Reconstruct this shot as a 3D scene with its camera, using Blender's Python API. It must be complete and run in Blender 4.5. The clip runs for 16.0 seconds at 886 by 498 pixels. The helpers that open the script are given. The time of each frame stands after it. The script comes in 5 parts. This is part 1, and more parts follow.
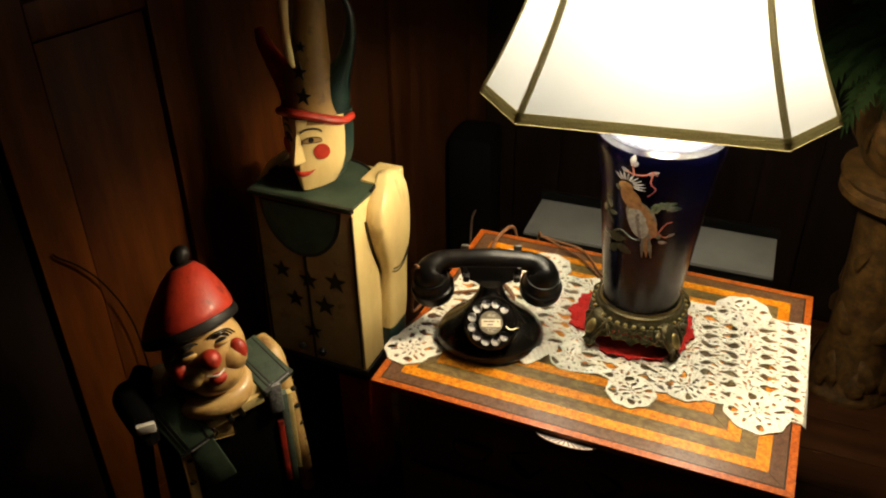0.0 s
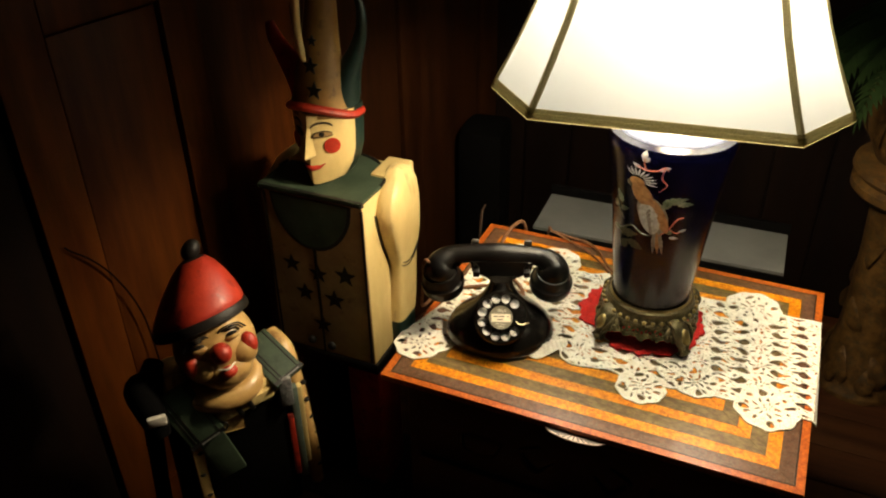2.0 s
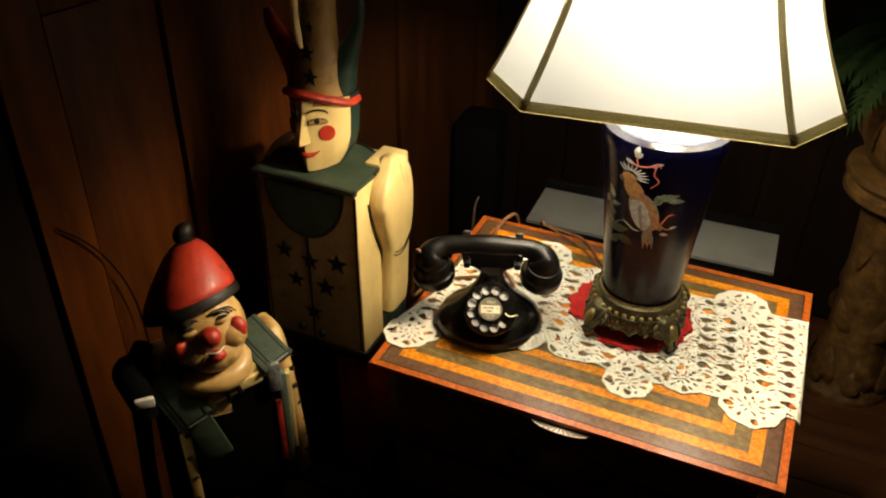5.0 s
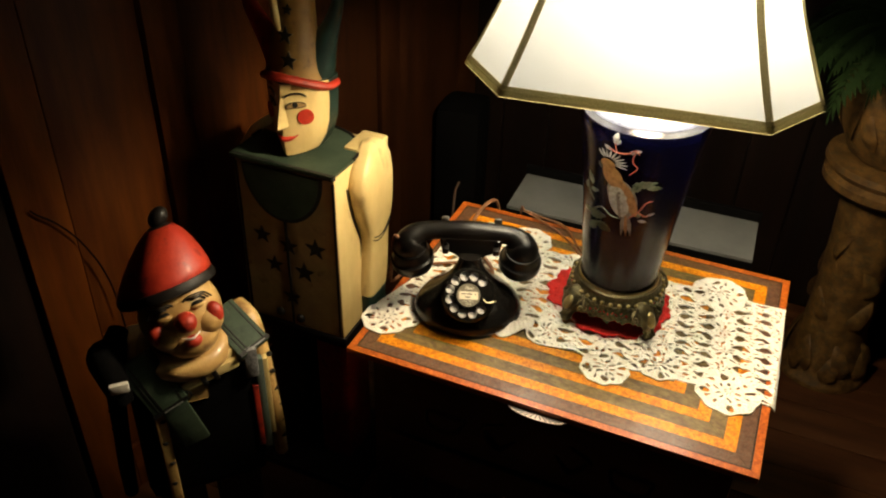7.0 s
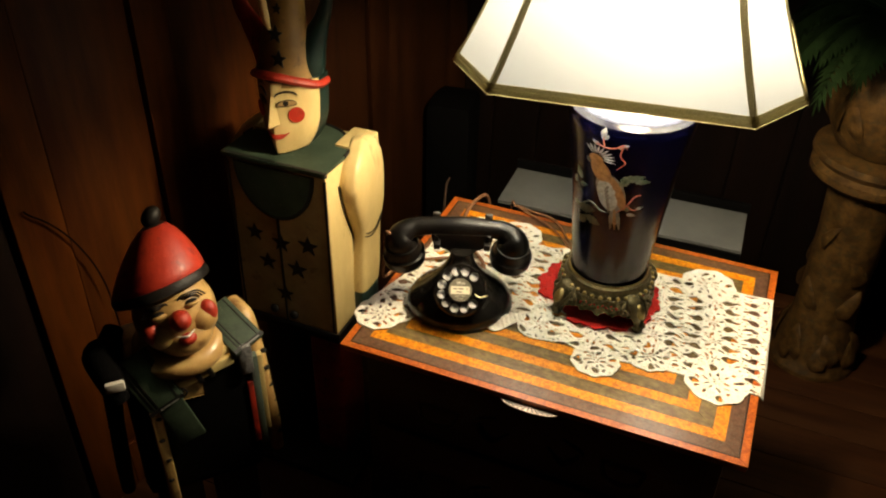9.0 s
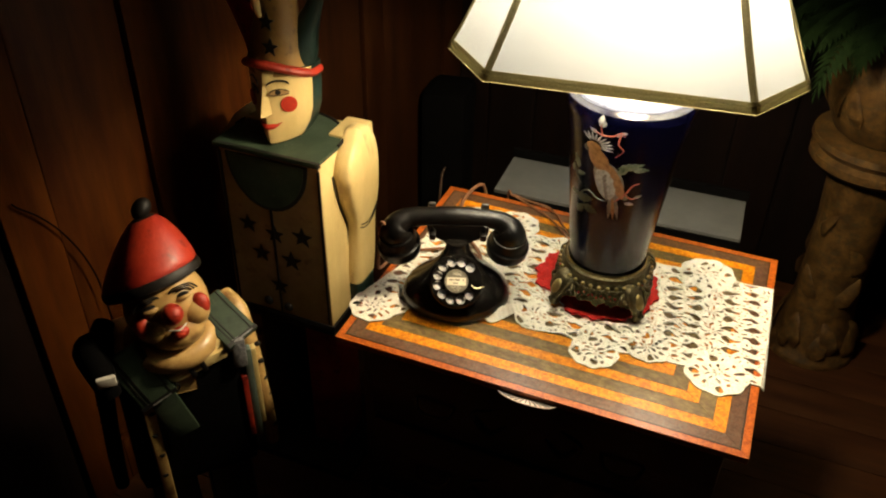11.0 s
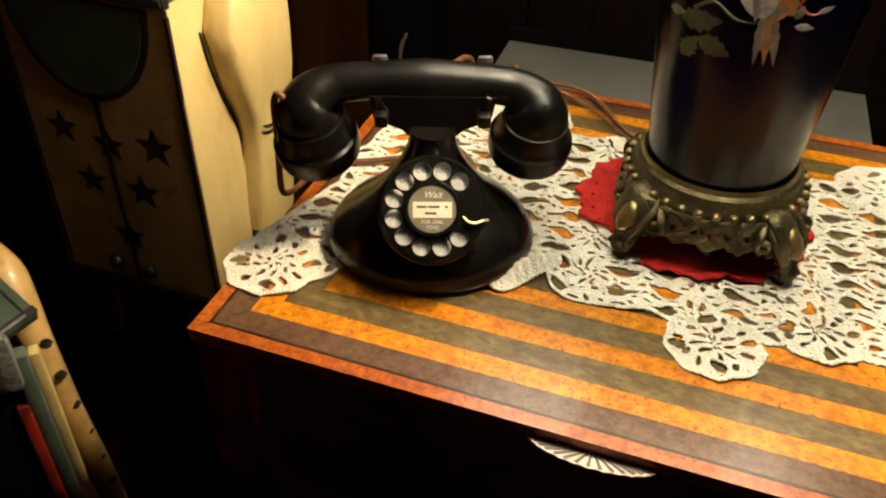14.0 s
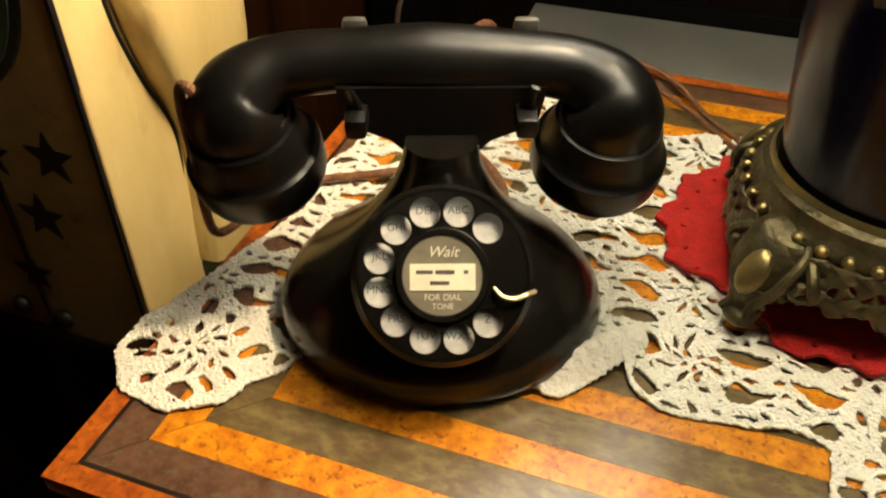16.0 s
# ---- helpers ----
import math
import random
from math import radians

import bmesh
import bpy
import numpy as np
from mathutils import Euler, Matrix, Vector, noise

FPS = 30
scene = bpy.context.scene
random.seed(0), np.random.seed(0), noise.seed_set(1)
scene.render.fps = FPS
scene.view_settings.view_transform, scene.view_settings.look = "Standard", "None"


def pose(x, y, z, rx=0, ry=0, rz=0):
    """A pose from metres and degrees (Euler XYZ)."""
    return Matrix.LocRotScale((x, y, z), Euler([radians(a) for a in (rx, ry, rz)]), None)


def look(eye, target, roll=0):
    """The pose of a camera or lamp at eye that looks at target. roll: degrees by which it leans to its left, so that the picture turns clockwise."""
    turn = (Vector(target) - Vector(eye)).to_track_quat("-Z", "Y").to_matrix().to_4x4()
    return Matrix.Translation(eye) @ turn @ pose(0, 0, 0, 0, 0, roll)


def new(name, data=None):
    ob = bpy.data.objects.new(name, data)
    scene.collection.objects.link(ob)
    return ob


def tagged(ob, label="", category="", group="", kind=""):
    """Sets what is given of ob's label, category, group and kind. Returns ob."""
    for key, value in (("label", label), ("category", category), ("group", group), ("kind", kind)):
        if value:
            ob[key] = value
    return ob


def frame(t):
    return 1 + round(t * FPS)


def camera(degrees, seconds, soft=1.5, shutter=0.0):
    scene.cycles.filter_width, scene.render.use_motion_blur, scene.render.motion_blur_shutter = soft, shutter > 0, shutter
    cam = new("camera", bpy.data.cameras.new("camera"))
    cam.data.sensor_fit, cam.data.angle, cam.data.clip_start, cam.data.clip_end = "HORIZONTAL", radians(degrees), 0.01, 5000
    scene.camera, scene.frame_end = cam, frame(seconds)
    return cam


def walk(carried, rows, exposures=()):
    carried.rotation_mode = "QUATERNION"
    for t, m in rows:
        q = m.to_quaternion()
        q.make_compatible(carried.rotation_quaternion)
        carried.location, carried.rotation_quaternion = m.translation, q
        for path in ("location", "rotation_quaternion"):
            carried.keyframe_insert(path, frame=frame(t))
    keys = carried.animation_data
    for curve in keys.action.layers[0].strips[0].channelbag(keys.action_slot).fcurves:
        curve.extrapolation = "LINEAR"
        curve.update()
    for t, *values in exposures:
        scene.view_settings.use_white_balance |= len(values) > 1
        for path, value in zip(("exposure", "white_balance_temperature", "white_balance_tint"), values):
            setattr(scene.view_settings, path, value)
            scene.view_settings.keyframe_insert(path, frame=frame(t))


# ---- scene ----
cam = camera(55.0, 16.0, soft=2.05, shutter=0.3)
PATH = [
    (0, (0.471, -0.821, 1.426), (-0.197, 0.724, 0.345), -0.9),
    (0.5, (0.469, -0.819, 1.426), (-0.211, 0.719, 0.343), -1.0),
    (1, (0.467, -0.82, 1.426), (-0.217, 0.715, 0.342), -1.0),
    (1.5, (0.467, -0.822, 1.426), (-0.221, 0.706, 0.334), -1.1),
    (2, (0.467, -0.821, 1.428), (-0.214, 0.708, 0.334), -1.0),
    (2.5, (0.469, -0.822, 1.429), (-0.206, 0.71, 0.334), -0.5),
    (3, (0.468, -0.822, 1.427), (-0.2, 0.705, 0.323), -0.2),
    (3.5, (0.468, -0.822, 1.427), (-0.2, 0.704, 0.321), 0.1),
    (4, (0.469, -0.825, 1.428), (-0.205, 0.698, 0.32), 0.3),
    (6.5, (0.479, -0.817, 1.428), (-0.157, 0.718, 0.313), 1.9),
    (7, (0.48, -0.815, 1.425), (-0.145, 0.707, 0.288), 1.8),
    (7.5, (0.483, -0.815, 1.428), (-0.133, 0.703, 0.28), 1.1),
    (8, (0.486, -0.819, 1.431), (-0.126, 0.7, 0.283), 1.0),
    (8.5, (0.486, -0.823, 1.435), (-0.125, 0.697, 0.288), 1.3),
    (11, (0.481, -0.806, 1.425), (-0.113, 0.704, 0.256), 1.2),
    (11.5, (0.482, -0.803, 1.421), (-0.111, 0.705, 0.248), 1.0),
    (12, (0.48, -0.787, 1.414), (-0.11, 0.717, 0.235), 0.6),
    (12.5, (0.458, -0.715, 1.364), (-0.149, 0.782, 0.185), 0.8),
    (13, (0.374, -0.629, 1.273), (-0.178, 0.828, 0.019), -0.6),
    (13.5, (0.322, -0.458, 1.135), (-0.183, 0.985, -0.153), -0.5),
    (14, (0.310, -0.358, 1.021), (-0.193, 1.129, -0.217), 1.5),
    (14.5, (0.287, -0.295, 0.939), (-0.256, 1.219, -0.250), 1.9),
    (15, (0.261, -0.242, 0.906), (-0.257, 1.247, -0.325), 0.5),
    (15.5, (0.238, -0.177, 0.898), (-0.271, 1.268, -0.387), 1.9),
    (16, (0.235, -0.149, 0.911), (-0.277, 1.292, -0.378), 0.3),
]
walk(cam, [(t, look(eye, target, roll)) for t, eye, target, roll in PATH])

# ---- world, lamp light ----
world = bpy.data.worlds.new("world")
scene.world = world
world.use_nodes = True
world.node_tree.nodes["Background"].inputs[0].default_value = (1.0, 0.62, 0.34, 1)
world.node_tree.nodes["Background"].inputs[1].default_value = 0.004
BULB = (0.345, 0.240, 1.135)
lamp = bpy.data.lights.new("bulb_light", "POINT")
lamp.energy, lamp.color, lamp.shadow_soft_size = 24.0, (1.0, 0.785, 0.50), 0.040
lamp_ob = new("bulb_light", lamp)
lamp_ob.location = BULB


# ---- materials ----
def surface(name, a, b, scale=18.0, rough=0.5, metal=0.0, bump=0.15, fine=220.0, stretch=(1, 1, 1), coat=0.0, vary=0.0, wear=None, wear_at=0.62, spread=0.08, shine=0.5):
    """A procedural surface: two tones by coarse noise, fine grain, relief, wear patches, and a shift from piece to piece."""
    m = bpy.data.materials.new(name)
    m.use_nodes = True
    nt = m.node_tree
    n, l = nt.nodes, nt.links
    bs = n["Principled BSDF"]
    co = n.new("ShaderNodeTexCoord")
    mp = n.new("ShaderNodeMapping")
    mp.inputs["Scale"].default_value = stretch
    l.new(co.outputs["Object"], mp.inputs["Vector"])
    info = n.new("ShaderNodeObjectInfo")
    add = n.new("ShaderNodeVectorMath")
    add.operation = "MULTIPLY_ADD"
    add.inputs[1].default_value = (3.1, 5.7, 2.3)
    l.new(info.outputs["Random"], add.inputs[0])
    l.new(mp.outputs[0], add.inputs[2])
    t1 = n.new("ShaderNodeTexNoise")
    t1.inputs["Scale"].default_value, t1.inputs["Detail"].default_value, t1.inputs["Roughness"].default_value = scale, 6, 0.62
    l.new(add.outputs[0], t1.inputs["Vector"])
    r1 = n.new("ShaderNodeValToRGB")
    r1.color_ramp.elements[0].position, r1.color_ramp.elements[1].position = 0.36, 0.66
    r1.color_ramp.elements[0].color, r1.color_ramp.elements[1].color = (*a, 1), (*b, 1)
    l.new(t1.outputs[0], r1.inputs[0])
    col = r1.outputs[0]
    t2 = n.new("ShaderNodeTexNoise")
    t2.inputs["Scale"].default_value, t2.inputs["Detail"].default_value = fine, 4
    l.new(add.outputs[0], t2.inputs["Vector"])
    if wear:
        t3 = n.new("ShaderNodeTexNoise")
        t3.inputs["Scale"].default_value, t3.inputs["Detail"].default_value = scale * 2.2, 8
        l.new(add.outputs[0], t3.inputs["Vector"])
        r3 = n.new("ShaderNodeValToRGB")
        r3.color_ramp.elements[0].position, r3.color_ramp.elements[1].position = wear_at, wear_at + spread
        l.new(t3.outputs[0], r3.inputs[0])
        mx = n.new("ShaderNodeMixRGB")
        mx.inputs[2].default_value = (*wear, 1)
        l.new(r3.outputs[0], mx.inputs[0])
        l.new(col, mx.inputs[1])
        col = mx.outputs[0]
    hs = n.new("ShaderNodeHueSaturation")
    mr = n.new("ShaderNodeMapRange")
    mr.inputs["To Min"].default_value, mr.inputs["To Max"].default_value = 1 - vary, 1 + vary
    l.new(info.outputs["Random"], mr.inputs["Value"])
    l.new(mr.outputs[0], hs.inputs["Value"])
    l.new(col, hs.inputs["Color"])
    l.new(hs.outputs[0], bs.inputs["Base Color"])
    rr = n.new("ShaderNodeMapRange")
    rr.inputs["To Min"].default_value, rr.inputs["To Max"].default_value = max(rough - 0.1, 0.03), min(rough + 0.12, 1)
    l.new(t1.outputs[0], rr.inputs["Value"])
    l.new(rr.outputs[0], bs.inputs["Roughness"])
    bs.inputs["Metallic"].default_value = metal
    bs.inputs["Coat Weight"].default_value = coat
    bs.inputs["Specular IOR Level"].default_value = shine
    bs.inputs["Coat Roughness"].default_value = 0.12
    bp = n.new("ShaderNodeBump")
    bp.inputs["Strength"].default_value, bp.inputs["Distance"].default_value = bump, 0.002
    l.new(t2.outputs[0], bp.inputs["Height"])
    l.new(bp.outputs[0], bs.inputs["Normal"])
    return m


M = {}
M["panel"] = surface("dark_panel_wood", (0.043, 0.0094, 0.0008), (0.092, 0.0245, 0.0020), 9, 0.5, bump=0.12, stretch=(3, 3, 0.35), vary=0.12, shine=0.16)
# Same panel wood toned down: shade at the wall's far end put in colour.
M["panel_shade"] = surface("shaded_panel_wood", (0.016, 0.0042, 0.0006), (0.036, 0.0105, 0.0016), 9, 0.6, bump=0.12, stretch=(3, 3, 0.35), vary=0.12, shine=0.12)
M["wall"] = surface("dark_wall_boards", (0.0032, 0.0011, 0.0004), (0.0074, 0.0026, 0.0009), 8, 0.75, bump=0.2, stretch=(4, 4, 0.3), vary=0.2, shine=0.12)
M["floor"] = surface("dark_floor_wood", (0.038, 0.012, 0.003), (0.078, 0.028, 0.007), 7, 0.55, bump=0.12, stretch=(0.4, 4, 4), vary=0.2, shine=0.3)
M["ceiling"] = surface("dark_ceiling_boards", (0.03, 0.015, 0.008), (0.05, 0.026, 0.013), 6, 0.8)
M["carcass"] = surface("dark_cabinet_wood", (0.018, 0.007, 0.003), (0.05, 0.02, 0.008), 14, 0.35, bump=0.1, stretch=(0.5, 3, 3), coat=0.2, vary=0.1)
M["border"] = surface("red_border_veneer", (0.26, 0.048, 0.005), (0.50, 0.125, 0.011), 130, 0.33, bump=0.06, coat=0.35, vary=0.08, wear=(0.17, 0.036, 0.008), wear_at=0.5, spread=0.2)
M["line"] = surface("black_inlay_line", (0.012, 0.008, 0.006), (0.03, 0.02, 0.014), 40, 0.35, coat=0.3)
M["amber"] = surface("amber_veneer", (0.43, 0.125, 0.003), (0.77, 0.300, 0.009), 130, 0.33, bump=0.10, coat=0.3, vary=0.07, wear=(0.27, 0.062, 0.004), wear_at=0.56, spread=0.13)
M["umber"] = surface("grey_brown_veneer", (0.085, 0.056, 0.019), (0.195, 0.142, 0.055), 95, 0.34, bump=0.06, coat=0.35, vary=0.06, stretch=(0.7, 1.2, 1), wear=(0.10, 0.052, 0.03), wear_at=0.48, spread=0.22)
M["wine"] = surface("reddish_brown_veneer", (0.068, 0.027, 0.015), (0.145, 0.070, 0.038), 130, 0.32, bump=0.06, coat=0.35, vary=0.06, wear=(0.12, 0.09, 0.055), wear_at=0.5, spread=0.2)
M["ivory"] = surface("ivory_inlay", (0.55, 0.42, 0.36), (0.7, 0.58, 0.5), 60, 0.35, bump=0.04)
M["lace"] = surface("ecru_crochet_cotton", (0.79, 0.745, 0.635), (0.885, 0.855, 0.76), 160, 0.95, bump=0.8, fine=520, shine=0.15)
M["lace"].node_tree.nodes["Bump"].inputs["Distance"].default_value = 0.003
M["red_wool"] = surface("red_crochet_wool", (0.36, 0.006, 0.004), (0.54, 0.013, 0.008), 120, 0.9, bump=1.0, fine=700)
M["bakelite"] = surface("black_bakelite", (0.003, 0.0027, 0.0025), (0.007, 0.006, 0.0055), 30, 0.32, bump=0.05, shine=0.40)
M["black_metal"] = surface("black_enamel", (0.004, 0.0036, 0.003), (0.008, 0.007, 0.006), 30, 0.2, bump=0.015, shine=0.36)
M["nickel"] = surface("worn_nickel", (0.10, 0.095, 0.09), (0.22, 0.21, 0.20), 60, 0.42, 0.8, bump=0.05)
M["stop"] = surface("brass_stop", (0.42, 0.36, 0.21), (0.56, 0.49, 0.31), 60, 0.35, 0.6, bump=0.05)
M["enamel"] = surface("white_dial_enamel", (0.46, 0.45, 0.43), (0.62, 0.60, 0.57), 160, 0.25, bump=0.02)
M["card"] = surface("olive_number_card", (0.13, 0.115, 0.08), (0.19, 0.17, 0.12), 60, 0.5)
M["paper"] = surface("cream_paper", (0.68, 0.6, 0.44), (0.78, 0.7, 0.53), 60, 0.7)
M["ink"] = surface("grey_ink", (0.07, 0.065, 0.06), (0.1, 0.09, 0.08), 60, 0.6)
M["pale_ink"] = surface("pale_print", (0.6, 0.56, 0.44), (0.7, 0.65, 0.52), 60, 0.6)
M["cord"] = surface("brown_cloth_cord", (0.13, 0.05, 0.02), (0.24, 0.11, 0.05), 150, 0.8, bump=0.8, fine=900)
M["dark_cord"] = surface("dark_cloth_cord", (0.035, 0.02, 0.012), (0.07, 0.035, 0.02), 150, 0.75, bump=0.8, fine=900)
M["cobalt"] = surface("cobalt_glaze", (0.0007, 0.0006, 0.0050), (0.0012, 0.0013, 0.0105), 14, 0.20, bump=0.02, shine=0.34)
M["cap_glaze"] = surface("pale_blue_glaze", (0.07, 0.08, 0.14), (0.14, 0.155, 0.22), 25, 0.25, bump=0.03)
M["brass"] = surface("antique_brass", (0.055, 0.045, 0.021), (0.125, 0.102, 0.048), 90, 0.44, 0.7, bump=0.4, fine=300, wear=(0.19, 0.155, 0.075), wear_at=0.58, spread=0.22)
M["brass_bright"] = surface("rubbed_brass", (0.20, 0.155, 0.062), (0.34, 0.265, 0.11), 60, 0.34, 0.85, bump=0.15)
M["grey"] = surface("grey_paint", (0.10, 0.107, 0.104), (0.135, 0.142, 0.137), 12, 0.55, bump=0.05)
M["black"] = surface("matt_black", (0.0012, 0.0011, 0.0011), (0.0026, 0.0023, 0.0022), 12, 0.85, bump=0.1, shine=0.05)
M["terra"] = surface("carved_brown_pottery", (0.044, 0.021, 0.005), (0.130, 0.068, 0.017), 34, 0.55, bump=0.5, fine=70, wear=(0.045, 0.032, 0.015), wear_at=0.50, spread=0.25, shine=0.3)
M["soil"] = surface("soil", (0.02, 0.014, 0.01), (0.04, 0.03, 0.02), 60, 0.95, bump=1.0)
M["fern"] = surface("fern_green", (0.005, 0.013, 0.003), (0.011, 0.024, 0.006), 40, 0.85, bump=0.1, vary=0.2, shine=0.08)
M["cream"] = surface("cream_painted_wood", (0.59, 0.43, 0.165), (0.75, 0.575, 0.25), 12, 0.4, bump=0.12, stretch=(1, 1, 0.4), coat=0.2, wear=(0.42, 0.27, 0.11), wear_at=0.60, spread=0.14)
M["flesh"] = surface("ochre_painted_wood", (0.40, 0.235, 0.078), (0.58, 0.375, 0.135), 16, 0.4, bump=0.12, coat=0.2, wear=(0.24, 0.125, 0.045), wear_at=0.60, spread=0.14)
# Tan of the eyelids; also carries the shade on the jester's front.
M["tan"] = surface("tan_lid_and_front_shade", (0.27, 0.165, 0.058), (0.40, 0.26, 0.10), 16, 0.45, bump=0.12, coat=0.1, wear=(0.17, 0.09, 0.03), wear_at=0.6, spread=0.12)
M["green"] = surface("green_painted_wood", (0.026, 0.042, 0.026), (0.050, 0.072, 0.045), 20, 0.6, bump=0.15, shine=0.22, wear=(0.11, 0.11, 0.08), wear_at=0.68)
M["red"] = surface("red_painted_wood", (0.32, 0.016, 0.006), (0.48, 0.036, 0.010), 22, 0.50, bump=0.22, coat=0.05, wear=(0.13, 0.008, 0.004), wear_at=0.55, spread=0.16)
M["paint_black"] = surface("black_painted_wood", (0.006, 0.0055, 0.005), (0.012, 0.010, 0.009), 20, 0.5, bump=0.12, shine=0.3)
M["hat_brown"] = surface("brown_painted_wood", (0.19, 0.095, 0.021), (0.29, 0.16, 0.038), 18, 0.5, bump=0.15, wear=(0.06, 0.032, 0.012), wear_at=0.58, spread=0.14)
M["hair"] = surface("dark_green_black_paint", (0.008, 0.020, 0.016), (0.016, 0.036, 0.028), 20, 0.35, bump=0.1, coat=0.2)
M["white_paint"] = surface("white_paint", (0.7, 0.66, 0.58), (0.8, 0.77, 0.7), 30, 0.5)
M["teal"] = surface("grey_green_paint", (0.07, 0.10, 0.08), (0.12, 0.15, 0.12), 30, 0.45)
M["silver_grey"] = surface("grey_glitter_paint", (0.10, 0.10, 0.10), (0.22, 0.22, 0.22), 200, 0.5, bump=0.8)
M["p_white"] = surface("white_glaze_paint", (0.26, 0.245, 0.22), (0.46, 0.44, 0.40), 160, 0.3, bump=0.05)
M["p_grey"] = surface("grey_glaze_paint", (0.12, 0.10, 0.08), (0.25, 0.22, 0.185), 160, 0.3, bump=0.05)
M["p_orange"] = surface("orange_glaze_paint", (0.20, 0.085, 0.022), (0.38, 0.19, 0.07), 160, 0.3, bump=0.05)
M["p_leaf"] = surface("pale_leaf_glaze", (0.05, 0.072, 0.036), (0.17, 0.19, 0.12), 120, 0.3, bump=0.05)
M["p_dark_leaf"] = surface("dark_leaf_glaze", (0.03, 0.034, 0.016), (0.08, 0.075, 0.038), 120, 0.3, bump=0.05)
M["p_twig"] = surface("red_twig_glaze", (0.30, 0.06, 0.03), (0.45, 0.12, 0.06), 120, 0.3, bump=0.05)


def shade_fabric(name="cream_shade_cloth", tone=((0.80, 0.88, 0.97, 1), (0.84, 0.92, 1.0, 1)), through_=0.55, grain=14):
    """Shade cloth that lets some of the bulb's light through."""
    m = bpy.data.materials.new(name)
    m.use_nodes = True
    n, l = m.node_tree.nodes, m.node_tree.links
    n.remove(n["Principled BSDF"])
    co = n.new("ShaderNodeTexCoord")
    tx = n.new("ShaderNodeTexNoise")
    tx.inputs["Scale"].default_value = grain
    l.new(co.outputs["Object"], tx.inputs["Vector"])
    rp = n.new("ShaderNodeValToRGB")
    rp.color_ramp.elements[0].color, rp.color_ramp.elements[1].color = tone
    l.new(tx.outputs[0], rp.inputs[0])
    tr, df, mix = n.new("ShaderNodeBsdfTranslucent"), n.new("ShaderNodeBsdfDiffuse"), n.new("ShaderNodeMixShader")
    mix.inputs[0].default_value = 0.8
    dim = n.new("ShaderNodeMixRGB")
    dim.blend_type, dim.inputs[0].default_value, dim.inputs[2].default_value = "MULTIPLY", 1.0, (through_, through_, through_, 1)
    l.new(rp.outputs[0], dim.inputs[1])
    l.new(dim.outputs[0], tr.inputs[0])
    l.new(rp.outputs[0], df.inputs[0])
    l.new(tr.outputs[0], mix.inputs[1])
    l.new(df.outputs[0], mix.inputs[2])
    l.new(mix.outputs[0], n["Material Output"].inputs[0])
    return m


M["shade"] = shade_fabric()
M["braid"] = shade_fabric("yellow_olive_braid", ((0.46, 0.38, 0.16, 1), (0.80, 0.70, 0.38, 1)), 1.0, 500)
M["trim"] = shade_fabric("olive_braid", ((0.36, 0.30, 0.15, 1), (0.64, 0.56, 0.32, 1)), 1.0, 500)


def glowing(name, colour, strength):
    m = bpy.data.materials.new(name)
    m.use_nodes = True
    bs = m.node_tree.nodes["Principled BSDF"]
    bs.inputs["Emission Color"].default_value, bs.inputs["Emission Strength"].default_value = (*colour, 1), strength
    return m


M["bulb"] = glowing("lit_bulb", (1.0, 0.8, 0.5), 12)


# ---- mesh helpers ----
def ends(bm, count, mi, m=None, first=0):
    bm.faces.ensure_lookup_table()
    bm.verts.ensure_lookup_table()
    for f in bm.faces[count:]:
        f.material_index = mi
    if m is not None:
        bmesh.ops.transform(bm, matrix=m, verts=bm.verts[first:])


def box(bm, c, s, mi=0, m=None, taper=(1, 1), bevel=0.0):
    """A box about c of size s; taper scales its top; bevel rounds its edges."""
    k, v = len(bm.faces), len(bm.verts)
    t = bmesh.new()
    bmesh.ops.create_cube(t, size=1)
    for q in t.verts:
        a, b = taper if q.co.z > 0 else (1, 1)
        q.co = Vector((q.co.x * s[0] * a + c[0], q.co.y * s[1] * b + c[1], q.co.z * s[2] + c[2]))
    if bevel:
        bmesh.ops.bevel(t, geom=list(t.edges), offset=bevel, segments=2, affect="EDGES", profile=0.6)
    merge(bm, t)
    ends(bm, k, mi, m, v)


def merge(bm, t):
    vs = [bm.verts.new(q.co) for q in t.verts]
    t.verts.index_update()
    for f in t.faces:
        bm.faces.new([vs[q.index] for q in f.verts])
    t.free()


def lathe(bm, prof, n=40, mi=0, m=None, stretch=(1, 1)):
    k, v = len(bm.faces), len(bm.verts)
    rings = []
    for r, z in prof:
        if r < 1e-6:
            rings.append([bm.verts.new((0, 0, z))])
        else:
            rings.append([bm.verts.new((r * stretch[0] * math.cos(2 * math.pi * i / n), r * stretch[1] * math.sin(2 * math.pi * i / n), z)) for i in range(n)])
    for a, b in zip(rings, rings[1:]):
        for i in range(n):
            j = (i + 1) % n
            if len(a) == 1 and len(b) > 1:
                bm.faces.new((a[0], b[j], b[i]))
            elif len(b) == 1 and len(a) > 1:
                bm.faces.new((a[i], a[j], b[0]))
            elif len(a) > 1:
                bm.faces.new((a[i], a[j], b[j], b[i]))
    ends(bm, k, mi, m, v)


def ball(bm, c, r, mi=0, n=16, m=None):
    rx, ry, rz = r if hasattr(r, "__len__") else (r, r, r)
    h = n // 2
    mm = Matrix.Translation(c) @ Matrix.Diagonal((rx, ry, rz, 1))
    lathe(bm, [(math.sin(math.pi * i / h) if 0 < i < h else 0, -math.cos(math.pi * i / h)) for i in range(h + 1)], n, mi, (m @ mm) if m is not None else mm)


